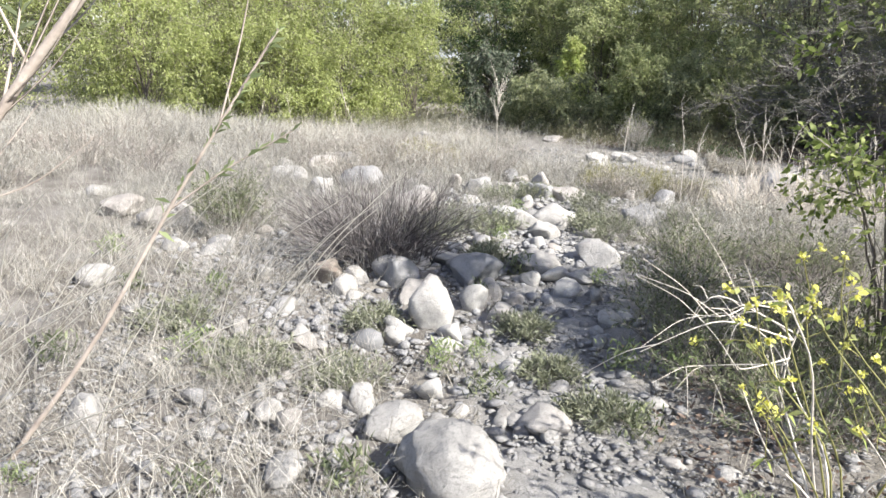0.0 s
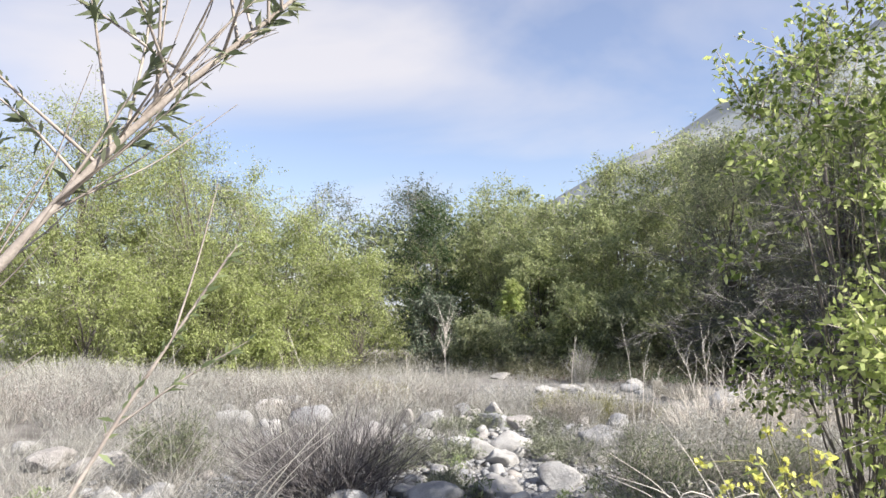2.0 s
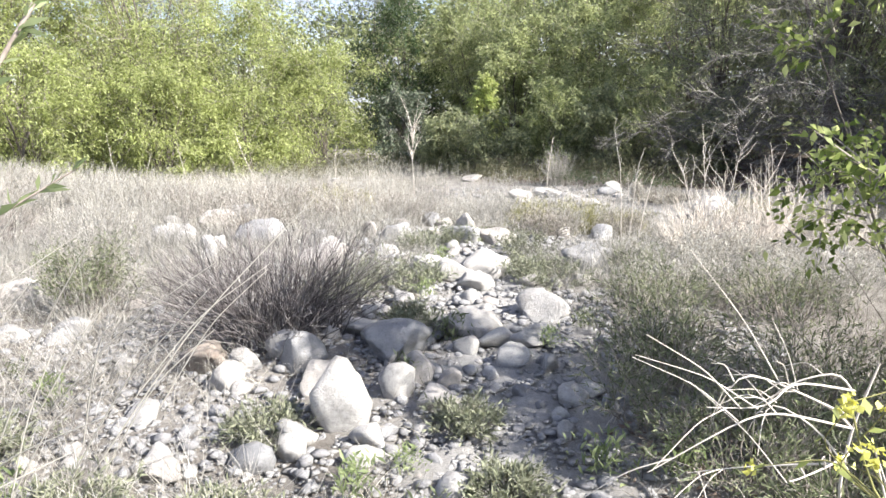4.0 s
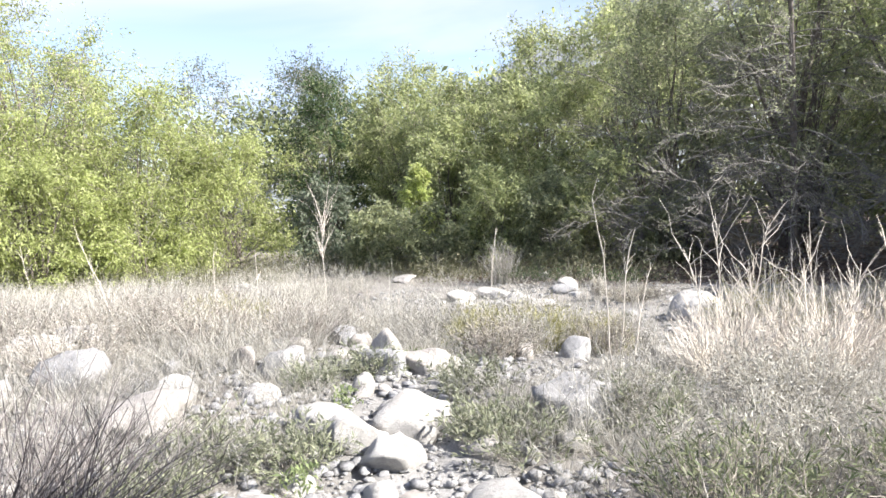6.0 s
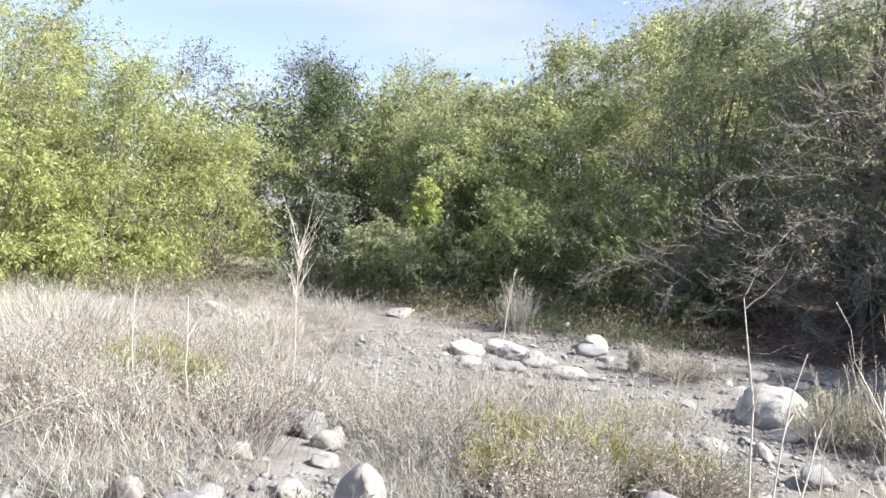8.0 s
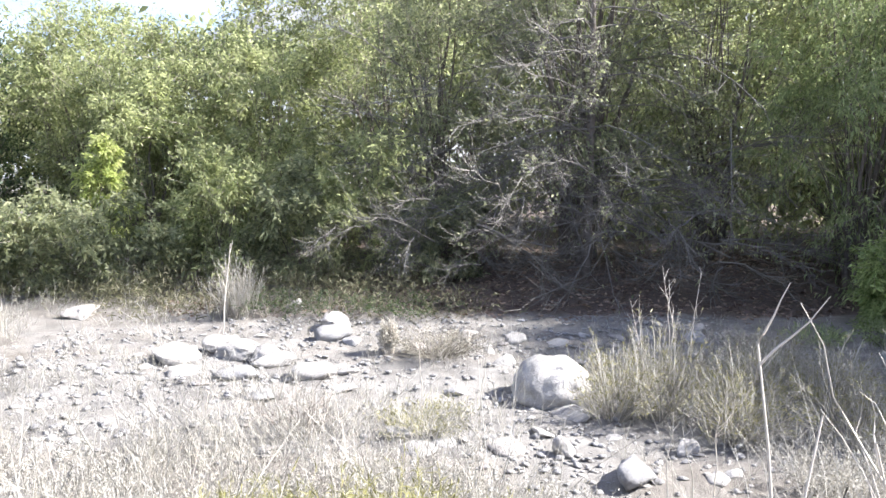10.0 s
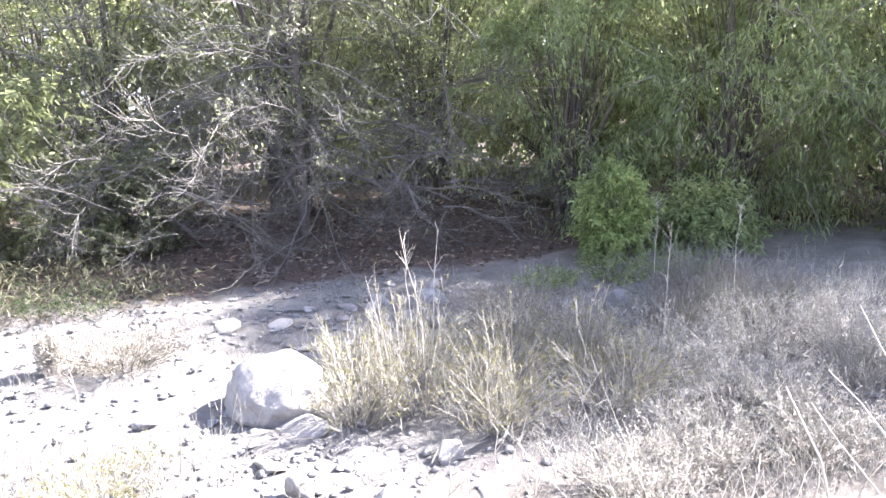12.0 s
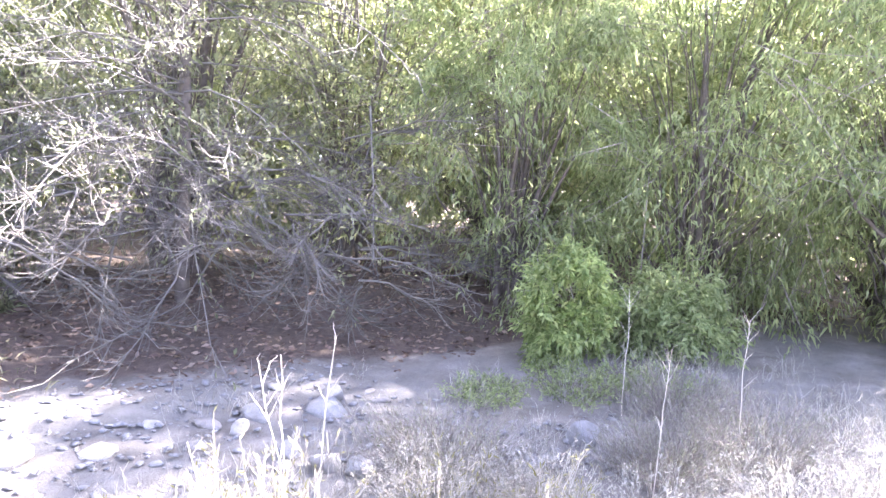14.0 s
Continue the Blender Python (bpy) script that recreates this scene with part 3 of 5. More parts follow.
for x, y, w, h in [(-0.30, 8.70, 0.24, 0.14), (0.11, 8.33, 0.18, 0.22), (0.41, 8.14, 0.31, 0.27), (1.15, 8.27, 0.30, 0.27), (1.39, 7.93, 0.41, 0.18), (1.85, 8.33, 0.23, 0.11),
                   (2.18, 8.25, 0.16, 0.12), (2.57, 8.20, 0.28, 0.17), (0.92, 11.98, 0.53, 0.26), (-1.63, 10.03, 0.45, 0.18), (-1.39, 10.17, 0.34, 0.17), (0.89, 7.54, 0.17, 0.12),
                   (-0.26, 7.70, 0.27, 0.14), (0.26, 7.64, 0.12, 0.10), (-0.39, 8.45, 0.18, 0.12), (3.50, 13.76, 0.45, 0.15), (3.67, 13.21, 0.36, 0.14)]:
    boulder(x, y, w, h)
boulder(0.05, 2.40, 0.33, 0.24, label="large smooth white boulder lit by the sun beside the path", mesh=DOME)
boulder(-0.85, 4.88, 0.27, 0.21, label="dark brown-stained rock under the twiggy shrub", mesh=STAINED)
for x, y, w, h in [(-0.09, 4.06, 0.27, 0.30), (-0.77, 2.86, 0.11, 0.12), (-0.59, 2.41, 0.18, 0.13), (-0.21, 2.75, 0.22, 0.15), (-0.04, 3.12, 0.13, 0.13),
                   (-0.65, 2.78, 0.12, 0.11), (-1.14, 3.02, 0.13, 0.09), (-1.56, 2.82, 0.20, 0.15), (-0.36, 3.02, 0.18, 0.13), (0.38, 4.18, 0.24, 0.10), (0.23, 5.05, 0.30, 0.16),
                   (-2.17, 5.61, 0.21, 0.11), (-1.87, 5.63, 0.27, 0.13), (-2.56, 6.46, 0.41, 0.23), (-3.75, 7.64, 0.30, 0.15), (-3.15, 6.85, 0.38, 0.19), (-2.42, 4.78, 0.27, 0.14)]:
    boulder(x, y, w, h)
for x, y, w, h in [(0.44, 2.81, 0.22, 0.09), (0.82, 4.93, 0.24, 0.10), (0.99, 4.86, 0.18, 0.09), (-0.76, 3.73, 0.16, 0.09), (-0.83, 3.84, 0.13, 0.08), (-0.38, 4.94, 0.24, 0.14),
                   (-0.60, 4.78, 0.16, 0.14), (0.06, 3.85, 0.16, 0.10), (-1.33, 3.81, 0.10, 0.08), (-1.18, 3.91, 0.10, 0.09)]:
    boulder(x, y, w, h)
BED = "rounded pale stone in the dry stream bed"
boulder(5.2, 10.95, 0.52, 0.36, label="big white sunlit boulder in the dry stream bed", group="stream bed stones", mesh=DOME)
for x, y, w, h in [(4.54, 9.50, 0.32, 0.15), (3.62, 8.82, 0.21, 0.12), (0.51, 9.19, 0.25, 0.13), (0.34, 9.12, 0.15, 0.11), (0.91, 12.53, 0.31, 0.13), (-0.46, 16.68, 0.39, 0.25),
                   (0.0, 16.16, 0.34, 0.17), (0.37, 16.10, 0.34, 0.15), (2.50, 16.66, 0.43, 0.14), (2.95, 13.96, 0.50, 0.19), (3.54, 14.05, 0.45, 0.15), (3.72, 13.42, 0.32, 0.14),
                   (3.82, 12.61, 0.35, 0.15), (3.24, 12.99, 0.33, 0.11), (4.62, 13.84, 0.35, 0.18), (4.89, 15.46, 0.25, 0.17), (4.48, 10.05, 0.13, 0.15), (5.18, 9.61, 0.16, 0.10),
                   (0.59, 10.81, 0.19, 0.09), (1.17, 11.16, 0.25, 0.17)]:
    boulder(x, y, w, h, label=BED, group="stream bed stones")
for x, y, w, h in [(4.85, 14.27, 0.40, 0.17), (5.81, 12.94, 0.17, 0.12), (6.09, 12.49, 0.24, 0.12), (4.60, 11.41, 0.20, 0.08), (5.07, 12.78, 0.29, 0.13), (4.71, 13.57, 0.18, 0.08),
                   (7.04, 10.68, 0.18, 0.11), (7.02, 10.89, 0.18, 0.12), (8.01, 11.57, 0.21, 0.13), (7.43, 11.81, 0.2, 0.09), (8.23, 9.68, 0.23, 0.17), (7.05, 11.21, 0.16, 0.10),
                   (7.88, 10.02, 0.20, 0.11), (7.19, 11.74, 0.13, 0.09)]:
    boulder(x, y, w, h, label=BED, group="stream bed stones")


def patches(x, y, size, seed, cut=-0.2):
    return smooth_step(cut - 0.25, cut + 0.35, waves(x, y, size, seed))


def short(p):
    return p[:, ::2]


def joined(parts):
    v, f, base = [], [], 0
    for a, b in parts:
        v.append(a)
        f.append(b + base)
        base += len(a)
    return np.concatenate(v), np.concatenate(f)


def small_stones():
    """Loose stones on the path and the bank, each its own, and the grit between them."""
    meshes = [rock_mesh("stone", 50 + i, 2) for i in range(7)]
    rng = random.Random(8)
    made = 0
    while made < 298:
        if rng.random() < 0.72:
            x, y = rng.uniform(-1.6, 2.2), rng.uniform(2.0, 9.0)
            if line_distance(x, y, PATH) > 0.55 and rng.random() < 0.5:
                continue
        else:
            x, y = rng.uniform(2.5, 8.5), rng.uniform(8.0, 15.0)
            if not 12.8 < y + 0.75 * x < 18.2:
                continue
        w = (rng.uniform(0.05, 0.14) if rng.random() < 0.65 else rng.uniform(0.12, 0.24)) * (1.5 if x > 2.4 else 1.0)
        ob = new("stone", rng.choice(meshes))
        tall = w * rng.uniform(0.42, 0.7) * (0.5 if x > 2.4 else 1.0)
        ob.matrix_world = pose(x, y, float(height(x, y)) + tall * 0.12, rng.uniform(-15, 15), rng.uniform(-15, 15), rng.uniform(0, 360)) @ Matrix.Diagonal((w, w * rng.uniform(0.6, 1), tall, 1))
        tagged(ob, "small pale grey loose stone lying on gravel", "stone", "loose stones")
        made += 1
    # rubble
    g = np.random.default_rng(10)
    kinds = []
    for i in range(6):
        me = rock_mesh("rubble", 80 + i, 2 if i < 1 else 1)
        kinds.append((np.array([v.co for v in me.vertices]), np.array([p.vertices for p in me.polygons])))
        bpy.data.meshes.remove(me)
    n = 27000
    x, y = g.uniform(-2.6, 8.5, n), g.uniform(2.2, 15.5, n)
    u = y + 0.75 * x
    bank = np.exp(-((x - 0.1) / 1.35) ** 2) * smooth_step(2.4, 4.2, y) * (1 - smooth_step(8.4, 9.4, y))
    keep = 0.95 * bank + (0.34 + 0.1 * smooth_step(15.0, 16.2, u)) * ((u > 12.8) & (u < 18.6) & (x > 1.5)) + 0.34 * ((x < -0.4) & (y < 6.5)) * patches(x, y, 1.1, 62) + 0.1 * ((x < 2.2) & (y < 9)) + 0.35 * np.exp(-(line_distance(x, y, PATH2) / 0.5) ** 2)
    sel = g.uniform(0, 1, n) < keep * np.where(line_distance(x, y, PATH) < 0.2, 0.45, 1.0)
    x, y = x[sel], y[sel]
    parts = []
    for i, (xx, yy) in enumerate(zip(x, y)):
        v, f = kinds[i % 6]
        w = (0.022 + 0.1 * g.uniform() ** 2.2) * (0.85 if xx > 2.4 else 1.0)
        a = g.uniform(0, 6.3)
        c, s = math.cos(a), math.sin(a)
        m = np.array([[c * w, -s * w * 0.75, 0], [s * w, c * w * 0.75, 0], [g.normal(0, 0.1) * w, 0, w * g.uniform(0.32, 0.6) * (0.65 if xx > 2.4 else 1.0)]])
        parts.append((v @ m.T + np.array([xx, yy, float(height(xx, yy)) + 0.16 * w]), f))
    tagged(solid("rubble", *joined(parts), ROCK), "pale grey stony rubble covering the bank", "rubble", kind="stuff")
    # grit
    g = np.random.default_rng(9)
    n = 60000
    x, y = g.uniform(-3, 9, n), g.uniform(1.6, 16, n)
    u = y + 0.75 * x
    keep = 0.95 * np.exp(-(line_distance(x, y, PATH) / 0.45) ** 2) + 0.5 * np.exp(-(line_distance(x, y, PATH2) / 0.6) ** 2)
    keep += 0.34 * ((u > 12.6) & (u < 18.8)) * patches(x, y, 1.6, 61) + 0.5 * ((x > -1.8) & (x < 2.4) & (y < 9))
    sel = g.uniform(0, 1, n) < keep
    nx, ny = g.uniform(-2.0, 2.4, 14000), g.uniform(1.7, 6.0, 14000)
    x, y = np.append(x[sel], nx), np.append(y[sel], ny)
    n = len(x)
    w = g.uniform(0.006, 0.02, n) + 0.03 * g.uniform(0, 1, n) ** 6
    oct_ = np.array([(1, 0, 0), (0.2, 0.9, 0.1), (-0.95, 0.15, 0), (-0.1, -0.85, -0.1), (0.15, 0.1, 0.3), (0, 0.1, -0.5)])
    tri = np.array([(0, 1, 4), (1, 2, 4), (2, 3, 4), (3, 0, 4), (1, 0, 5), (2, 1, 5), (3, 2, 5), (0, 3, 5)])
    a = g.uniform(0, 6.3, n)
    shape = oct_[None] * g.uniform(0.65, 1.25, (n, 6, 1)) * w[:, None, None]
    rx = shape[..., 0] * np.cos(a)[:, None] - shape[..., 1] * np.sin(a)[:, None]
    ry = shape[..., 0] * np.sin(a)[:, None] + shape[..., 1] * np.cos(a)[:, None]
    v = np.stack([rx + x[:, None], ry + y[:, None], shape[..., 2] + height(x, y)[:, None] + 0.15 * w[:, None]], -1)
    f = (np.arange(n)[:, None, None] * 6 + tri[None]).reshape(-1, 3)
    tagged(solid("gravel", v, f, ROCK), "pale grey gravel and grit on the path", "gravel", kind="stuff")


small_stones()


# ---- grass and brush ----
def stems_from(x, y, hgt, lean, rng, k=4, curve=0.5, sink=0.02):
    """Curved stems rising from the ground at x, y; lean is how far their tips swing out."""
    n = len(x)
    a = rng.uniform(0, 2 * np.pi, n)
    s = np.linspace(0, 1, k)[None, :]
    out = (lean * hgt)[:, None] * (s * (1 - curve) + s ** 2 * curve)
    z = hgt[:, None] * (s - 0.18 * lean[:, None] * s ** 2)
    p = np.stack([x[:, None] + np.cos(a)[:, None] * out, y[:, None] + np.sin(a)[:, None] * out, height(x, y)[:, None] - sink + z], -1)
    p[:, 1:, :2] += rng.normal(0, 0.03, (n, k - 1, 2)) * hgt[:, None, None]
    return p


def side_shoots(p, per, length, rng, spread=0.9, start=0.4):
    """Short shoots from the upper part of each stem."""
    n, k, _ = p.shape
    who = np.repeat(np.arange(n), per)
    f = rng.uniform(start, 1.0, n * per) * (k - 1)
    i = np.minimum(f.astype(int), k - 2)
    w = (f - i)[:, None]
    a = p[who, i] * (1 - w) + p[who, i + 1] * w
    d = unit(unit(p[who, i + 1] - p[who, i]) + rng.normal(0, spread * 0.6, (len(who), 3)))
    ln = (length * rng.uniform(0.4, 1.2, len(who)))[:, None]
    return np.stack([a, a + d * ln * 0.5, a + d * ln + np.array([0, 0, 0.2]) * ln], 1)


def scatter(box, n, density, rng):
    x, y = rng.uniform(box[0], box[1], n), rng.uniform(box[2], box[3], n)
    sel = rng.uniform(0, 1, n) < density(x, y)
    return x[sel], y[sel]


def in_tufts(x, y, per, spread, rng):
    return np.repeat(x, per) + rng.normal(0, spread, len(x) * per), np.repeat(y, per) + rng.normal(0, spread, len(y) * per)


def clear_of_path(x, y, near=0.38, far=0.75):
    return smooth_step(near, far, line_distance(x, y, PATH)) * smooth_step(0.25, 0.6, line_distance(x, y, PATH2)) * smooth_step(0.1, 0.34, line_distance(x, y, PATH3))


def meadow_cover(x, y):
    """Where the dry meadow stands: from the stony bank to the thicket, thinning out at the stream bed."""
    u = y + 0.75 * x
    start = smooth_step(5.0, 9.0, y + 0.25 * np.abs(x - 0.5))
    end = 1 - smooth_step(12.6, 15.0, u) * smooth_step(0.5, 2.2, x + 0.5 * waves(x, y, 2.2, 12)) * (0.8 + 0.2 * smooth_step(2.8, 3.8, x))
    end = end * (1 - smooth_step(18.0, 20.5, y + 0.25 * x))
    return start * end


def meadow():
    rng = np.random.default_rng(21)

    def dens(x, y):
        return meadow_cover(x, y) * (0.06 + 0.94 * patches(x, y, 1.5, 31, 0.0)) * clear_of_path(x, y) * (0.7 + 0.3 * smooth_step(9.0, 12.0, y))

    # low mounds of fine branching brush
    x, y = scatter((-9.5, 5.0, 5.0, 19), 8800, lambda x, y: np.maximum(dens(x, y), 0.5 * np.exp(-((y + 0.75 * x - 11.6) / 0.9) ** 2) * (x > 0) * (x < 4.2) * clear_of_path(x, y)) * (1 - 0.45 * smooth_step(12, 16, y)), rng)
    size = rng.uniform(0.55, 1.3, len(x)) * (0.5 + 0.95 * patches(x, y, 1.9, 33, 0.1))
    per = 9
    big = np.repeat(size, per)
    x, y = in_tufts(x, y, per, 0.06, rng)
    n = len(x)
    crest = np.exp(-((y + 0.75 * x - 11.6) / 1.1) ** 2) * smooth_step(-1.0, 0.8, x)
    hg = rng.uniform(0.14, 0.4, n) * big * (1 + 0.75 * crest)
    p = stems_from(x, y, hg, rng.uniform(0.1, 1.3, n), rng, 3)
    wide = 0.75 + 0.06 * y[:, None].clip(4, 18)
    sh = side_shoots(p, 5, 0.1, rng, 1.35, 0.25)
    v = joined([blades(p, np.array([[0.0026, 0.0023, 0.001]]) * wide, rng), blades(short(sh), np.array([[0.0025, 0.0012]]) * np.repeat(wide, 5, 0), rng)])
    tagged(solid("dry_grass", *v, STRAW_GREY), "pale grey-tan dry brush grass over the meadow", "dry grass", kind="stuff")
    # taller golden stems on the crest and towards the thicket
    x, y = scatter((-9, 4.5, 8.0, 19), 1300, lambda x, y: meadow_cover(x, y) * (0.2 + 0.8 * patches(x, y, 2.6, 35)) * clear_of_path(x, y), rng)
    x, y = in_tufts(x, y, 12, 0.07, rng)
    n = len(x)
    p = stems_from(x, y, rng.uniform(0.2, 0.52, n), rng.uniform(0.1, 1.1, n), rng)
    sh = side_shoots(p, 3, 0.06, rng, 0.6, 0.7)
    v = joined([blades(p, np.array([[0.003, 0.003, 0.0026, 0.0015]]) * np.ones((n, 1)), rng), blades(short(sh), np.array([[0.005, 0.002]]) * np.ones((len(sh), 1)), rng)])
    tagged(solid("golden_grass", *v, STRAW_GOLD), "taller golden dry grass stems on the meadow's crest", "dry grass", kind="stuff")


meadow()


def tussock(x, y, r, h, seed):
    """A thick mound of long straw."""
    rng = np.random.default_rng(seed)
    root = thing("straw_tussock", x, y, "thick mound of pale golden straw grass", "grass tussock", "straw tussocks")
    n = 1500
    a = rng.uniform(0, 6.3, n)
    d = np.sqrt(rng.uniform(0, 1, n)) * r * 0.8
    bx, by = np.cos(a) * d, np.sin(a) * d
    hg = h * rng.uniform(0.5, 1.05, n) * (1 - 0.5 * (d / r) ** 2)
    s = np.linspace(0, 1, 4)[None, :]
    out = (rng.uniform(0.1, 0.6, n) * hg)[:, None] * s ** 1.6
    a2 = (a + rng.normal(0, 0.8, n))[:, None]
    p = np.stack([bx[:, None] + np.cos(a2) * out, by[:, None] + np.sin(a2) * out, hg[:, None] * (s - 0.12 * s ** 2) - 0.05], -1)
    tagged(solid("straw", *blades(p, np.array([[0.006, 0.006, 0.005, 0.002]]) * np.ones((n, 1)), rng), STRAW_GOLD, root), kind="stuff")


for i, (x, y, r, h) in enumerate([(-1.6, 13.6, 0.9, 0.85), (-0.6, 13.9, 0.7, 0.6), (-3.1, 13.8, 0.8, 0.7), (-4.6, 13.4, 0.9, 0.8), (-2.4, 15.2, 0.9, 0.7), (0.4, 14.8, 0.7, 0.5), (-6.2, 13.9, 0.9, 0.8), (-4.4, 15.8, 0.9, 0.7)]):
    tussock(x, y, r, h, 600 + i)


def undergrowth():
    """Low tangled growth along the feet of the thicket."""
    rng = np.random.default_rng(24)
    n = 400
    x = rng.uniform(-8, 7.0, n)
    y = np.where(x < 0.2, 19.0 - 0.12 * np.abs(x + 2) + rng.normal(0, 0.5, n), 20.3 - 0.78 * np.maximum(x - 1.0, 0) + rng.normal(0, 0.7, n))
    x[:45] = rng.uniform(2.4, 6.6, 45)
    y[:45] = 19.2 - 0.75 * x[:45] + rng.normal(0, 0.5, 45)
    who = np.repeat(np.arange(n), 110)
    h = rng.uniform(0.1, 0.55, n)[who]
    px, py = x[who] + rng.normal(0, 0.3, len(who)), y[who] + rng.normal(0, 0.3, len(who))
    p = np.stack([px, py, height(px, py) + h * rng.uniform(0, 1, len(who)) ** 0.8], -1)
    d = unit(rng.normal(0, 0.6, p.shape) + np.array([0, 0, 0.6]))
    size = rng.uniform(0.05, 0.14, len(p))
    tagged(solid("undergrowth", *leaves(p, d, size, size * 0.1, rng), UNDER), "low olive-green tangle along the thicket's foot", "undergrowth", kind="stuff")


undergrowth()


def foreground_grass():
    rng = np.random.default_rng(22)

    def left(x, y):
        bank = 1 - 0.6 * smooth_step(-1.5, -0.7, x) * smooth_step(2.9, 3.8, y)
        return clear_of_path(x, y, 0.22, 0.55) * (0.25 + 0.75 * patches(x, y, 0.9, 41)) * bank * (1 - smooth_step(5.5, 7.0, y)) * (1 - smooth_step(4.2, 6.8, np.hypot(x, 0.9 * (y - 2.6)) + 0.8 * waves(x, y, 1.7, 45)))

    x, y = scatter((-6.5, 6.5, -2.5, 7.0), 14000, left, rng)
    x, y = in_tufts(x, y, 8, 0.04, rng)
    n = len(x)
    p = stems_from(x, y, rng.uniform(0.03, 0.15, n), rng.uniform(0.3, 2.2, n), rng, 3)
    sh = side_shoots(p, 1, 0.05, rng, 1.2, 0.2)
    v = joined([blades(p, np.array([[0.003, 0.003, 0.001]]) * np.ones((n, 1)), rng), blades(short(sh), np.array([[0.0028, 0.001]]) * np.ones((len(sh), 1)), rng)])
    tagged(solid("dry_thatch", *v, THATCH), "tangled brown and tan dry thatch between stones", "dry grass", kind="stuff")
    x, y = scatter((-6.5, -0.25, -2.0, 6.5), 3900, left, rng)
    x, y = in_tufts(x, y, 8, 0.05, rng)
    n = len(x)
    p = stems_from(x, y, rng.uniform(0.08, 0.36, n), rng.uniform(0.2, 1.6, n), rng)
    sh = side_shoots(p, 3, 0.07, rng, 1.0, 0.3)
    v = joined([blades(p, np.array([[0.0022, 0.0022, 0.002, 0.0008]]) * np.ones((n, 1)), rng), blades(short(sh), np.array([[0.002, 0.001]]) * np.ones((len(sh), 1)), rng)])
    tagged(solid("dry_grass", *v, STRAW), "fine pale dry grass on the near bank", "dry grass", kind="stuff")
    # low pale grass round the rocks and beside the upper path
    def between(x, y):
        return clear_of_path(x, y, 0.3, 0.6) * (0.15 + 0.85 * patches(x, y, 0.8, 47, -0.1))

    xa, ya = scatter((0.9, 4.3, 5.2, 9.2), 2300, between, rng)
    xb, yb = scatter((-3.6, 0.7, 6.2, 9.0), 1900, between, rng)
    x, y = in_tufts(np.append(xa, xb), np.append(ya, yb), 8, 0.05, rng)
    n = len(x)
    p = stems_from(x, y, rng.uniform(0.06, 0.3, n), rng.uniform(0.2, 1.4, n), rng, 3)
    sh = side_shoots(p, 3, 0.07, rng, 1.1, 0.3)
    v = joined([blades(p, np.array([[0.0024, 0.0022, 0.001]]) * np.ones((n, 1)), rng), blades(short(sh), np.array([[0.0024, 0.001]]) * np.ones((len(sh), 1)), rng)])
    tagged(solid("dry_grass", *v, STRAW_GREY), "thin pale dry grass growing between the rocks", "dry grass", kind="stuff")
    # sparse growth over the stream bed's near edge
    x, y = scatter((2.0, 11, 7.0, 17), 4200, lambda x, y: smooth_step(11, 12, y + 0.75 * x) * (1 - smooth_step(16.5, 18.5, y + 0.75 * x)) * (0.12 + 0.88 * smooth_step(4.6, 6.2, x - 0.3 * (y - 9))) * patches(x, y, 1.3, 43, 0.0) * clear_of_path(x, y), rng)
    x, y = in_tufts(x, y, 10, 0.06, rng)
    n = len(x)
    p = stems_from(x, y, rng.uniform(0.06, 0.34, n), rng.uniform(0.15, 1.1, n), rng)
    sh = side_shoots(p, 3, 0.06, rng, 1.0, 0.3)
    v = joined([blades(p, np.array([[0.003, 0.003, 0.0025, 0.001]]) * np.ones((n, 1)), rng), blades(short(sh), np.array([[0.0035, 0.0015]]) * np.ones((len(sh), 1)), rng)])
    tagged(solid("dry_grass", *v, STRAW_GREY), "pale dry grass on the edge of the stream bed", "dry grass", kind="stuff")


foreground_grass()


def leaf_litter():
    rng = np.random.default_rng(23)
    x, y = scatter((3.5, 15, 7, 20), 34000, lambda x, y: smooth_step(18.2, 19.4, y + 0.75 * x) * (1 - smooth_step(23, 26, y + 0.75 * x)) * (0.3 + 0.7 * patches(x, y, 1.1, 44)), rng)
    x2, y2 = scatter((0.75, 3.0, 1.5, 3.8), 9000, lambda x, y: smooth_step(0.35, 0.8, line_distance(x, y, PATH)) * (0.2 + 0.8 * patches(x, y, 0.6, 46)), rng)
    x, y = np.append(x, x2), np.append(y, y2)
    n = len(x)
    p = np.stack([x, y, height(x, y) + rng.uniform(0.004, 0.03, n)], -1)
    d = unit(rng.normal(0, 1, (n, 3)) * np.array([1, 1, 0.25]))
    size = rng.uniform(0.04, 0.1, n) * np.where(y < 4.5, 0.5, 1.0)
    v, q = leaves(p, d, size, size * 0.4, rng, 0.0)
    tagged(solid("leaf_litter", v, q, LITTER), "reddish-brown fallen leaves under trees and bushes", "fallen leaves", kind="stuff")


leaf_litter()


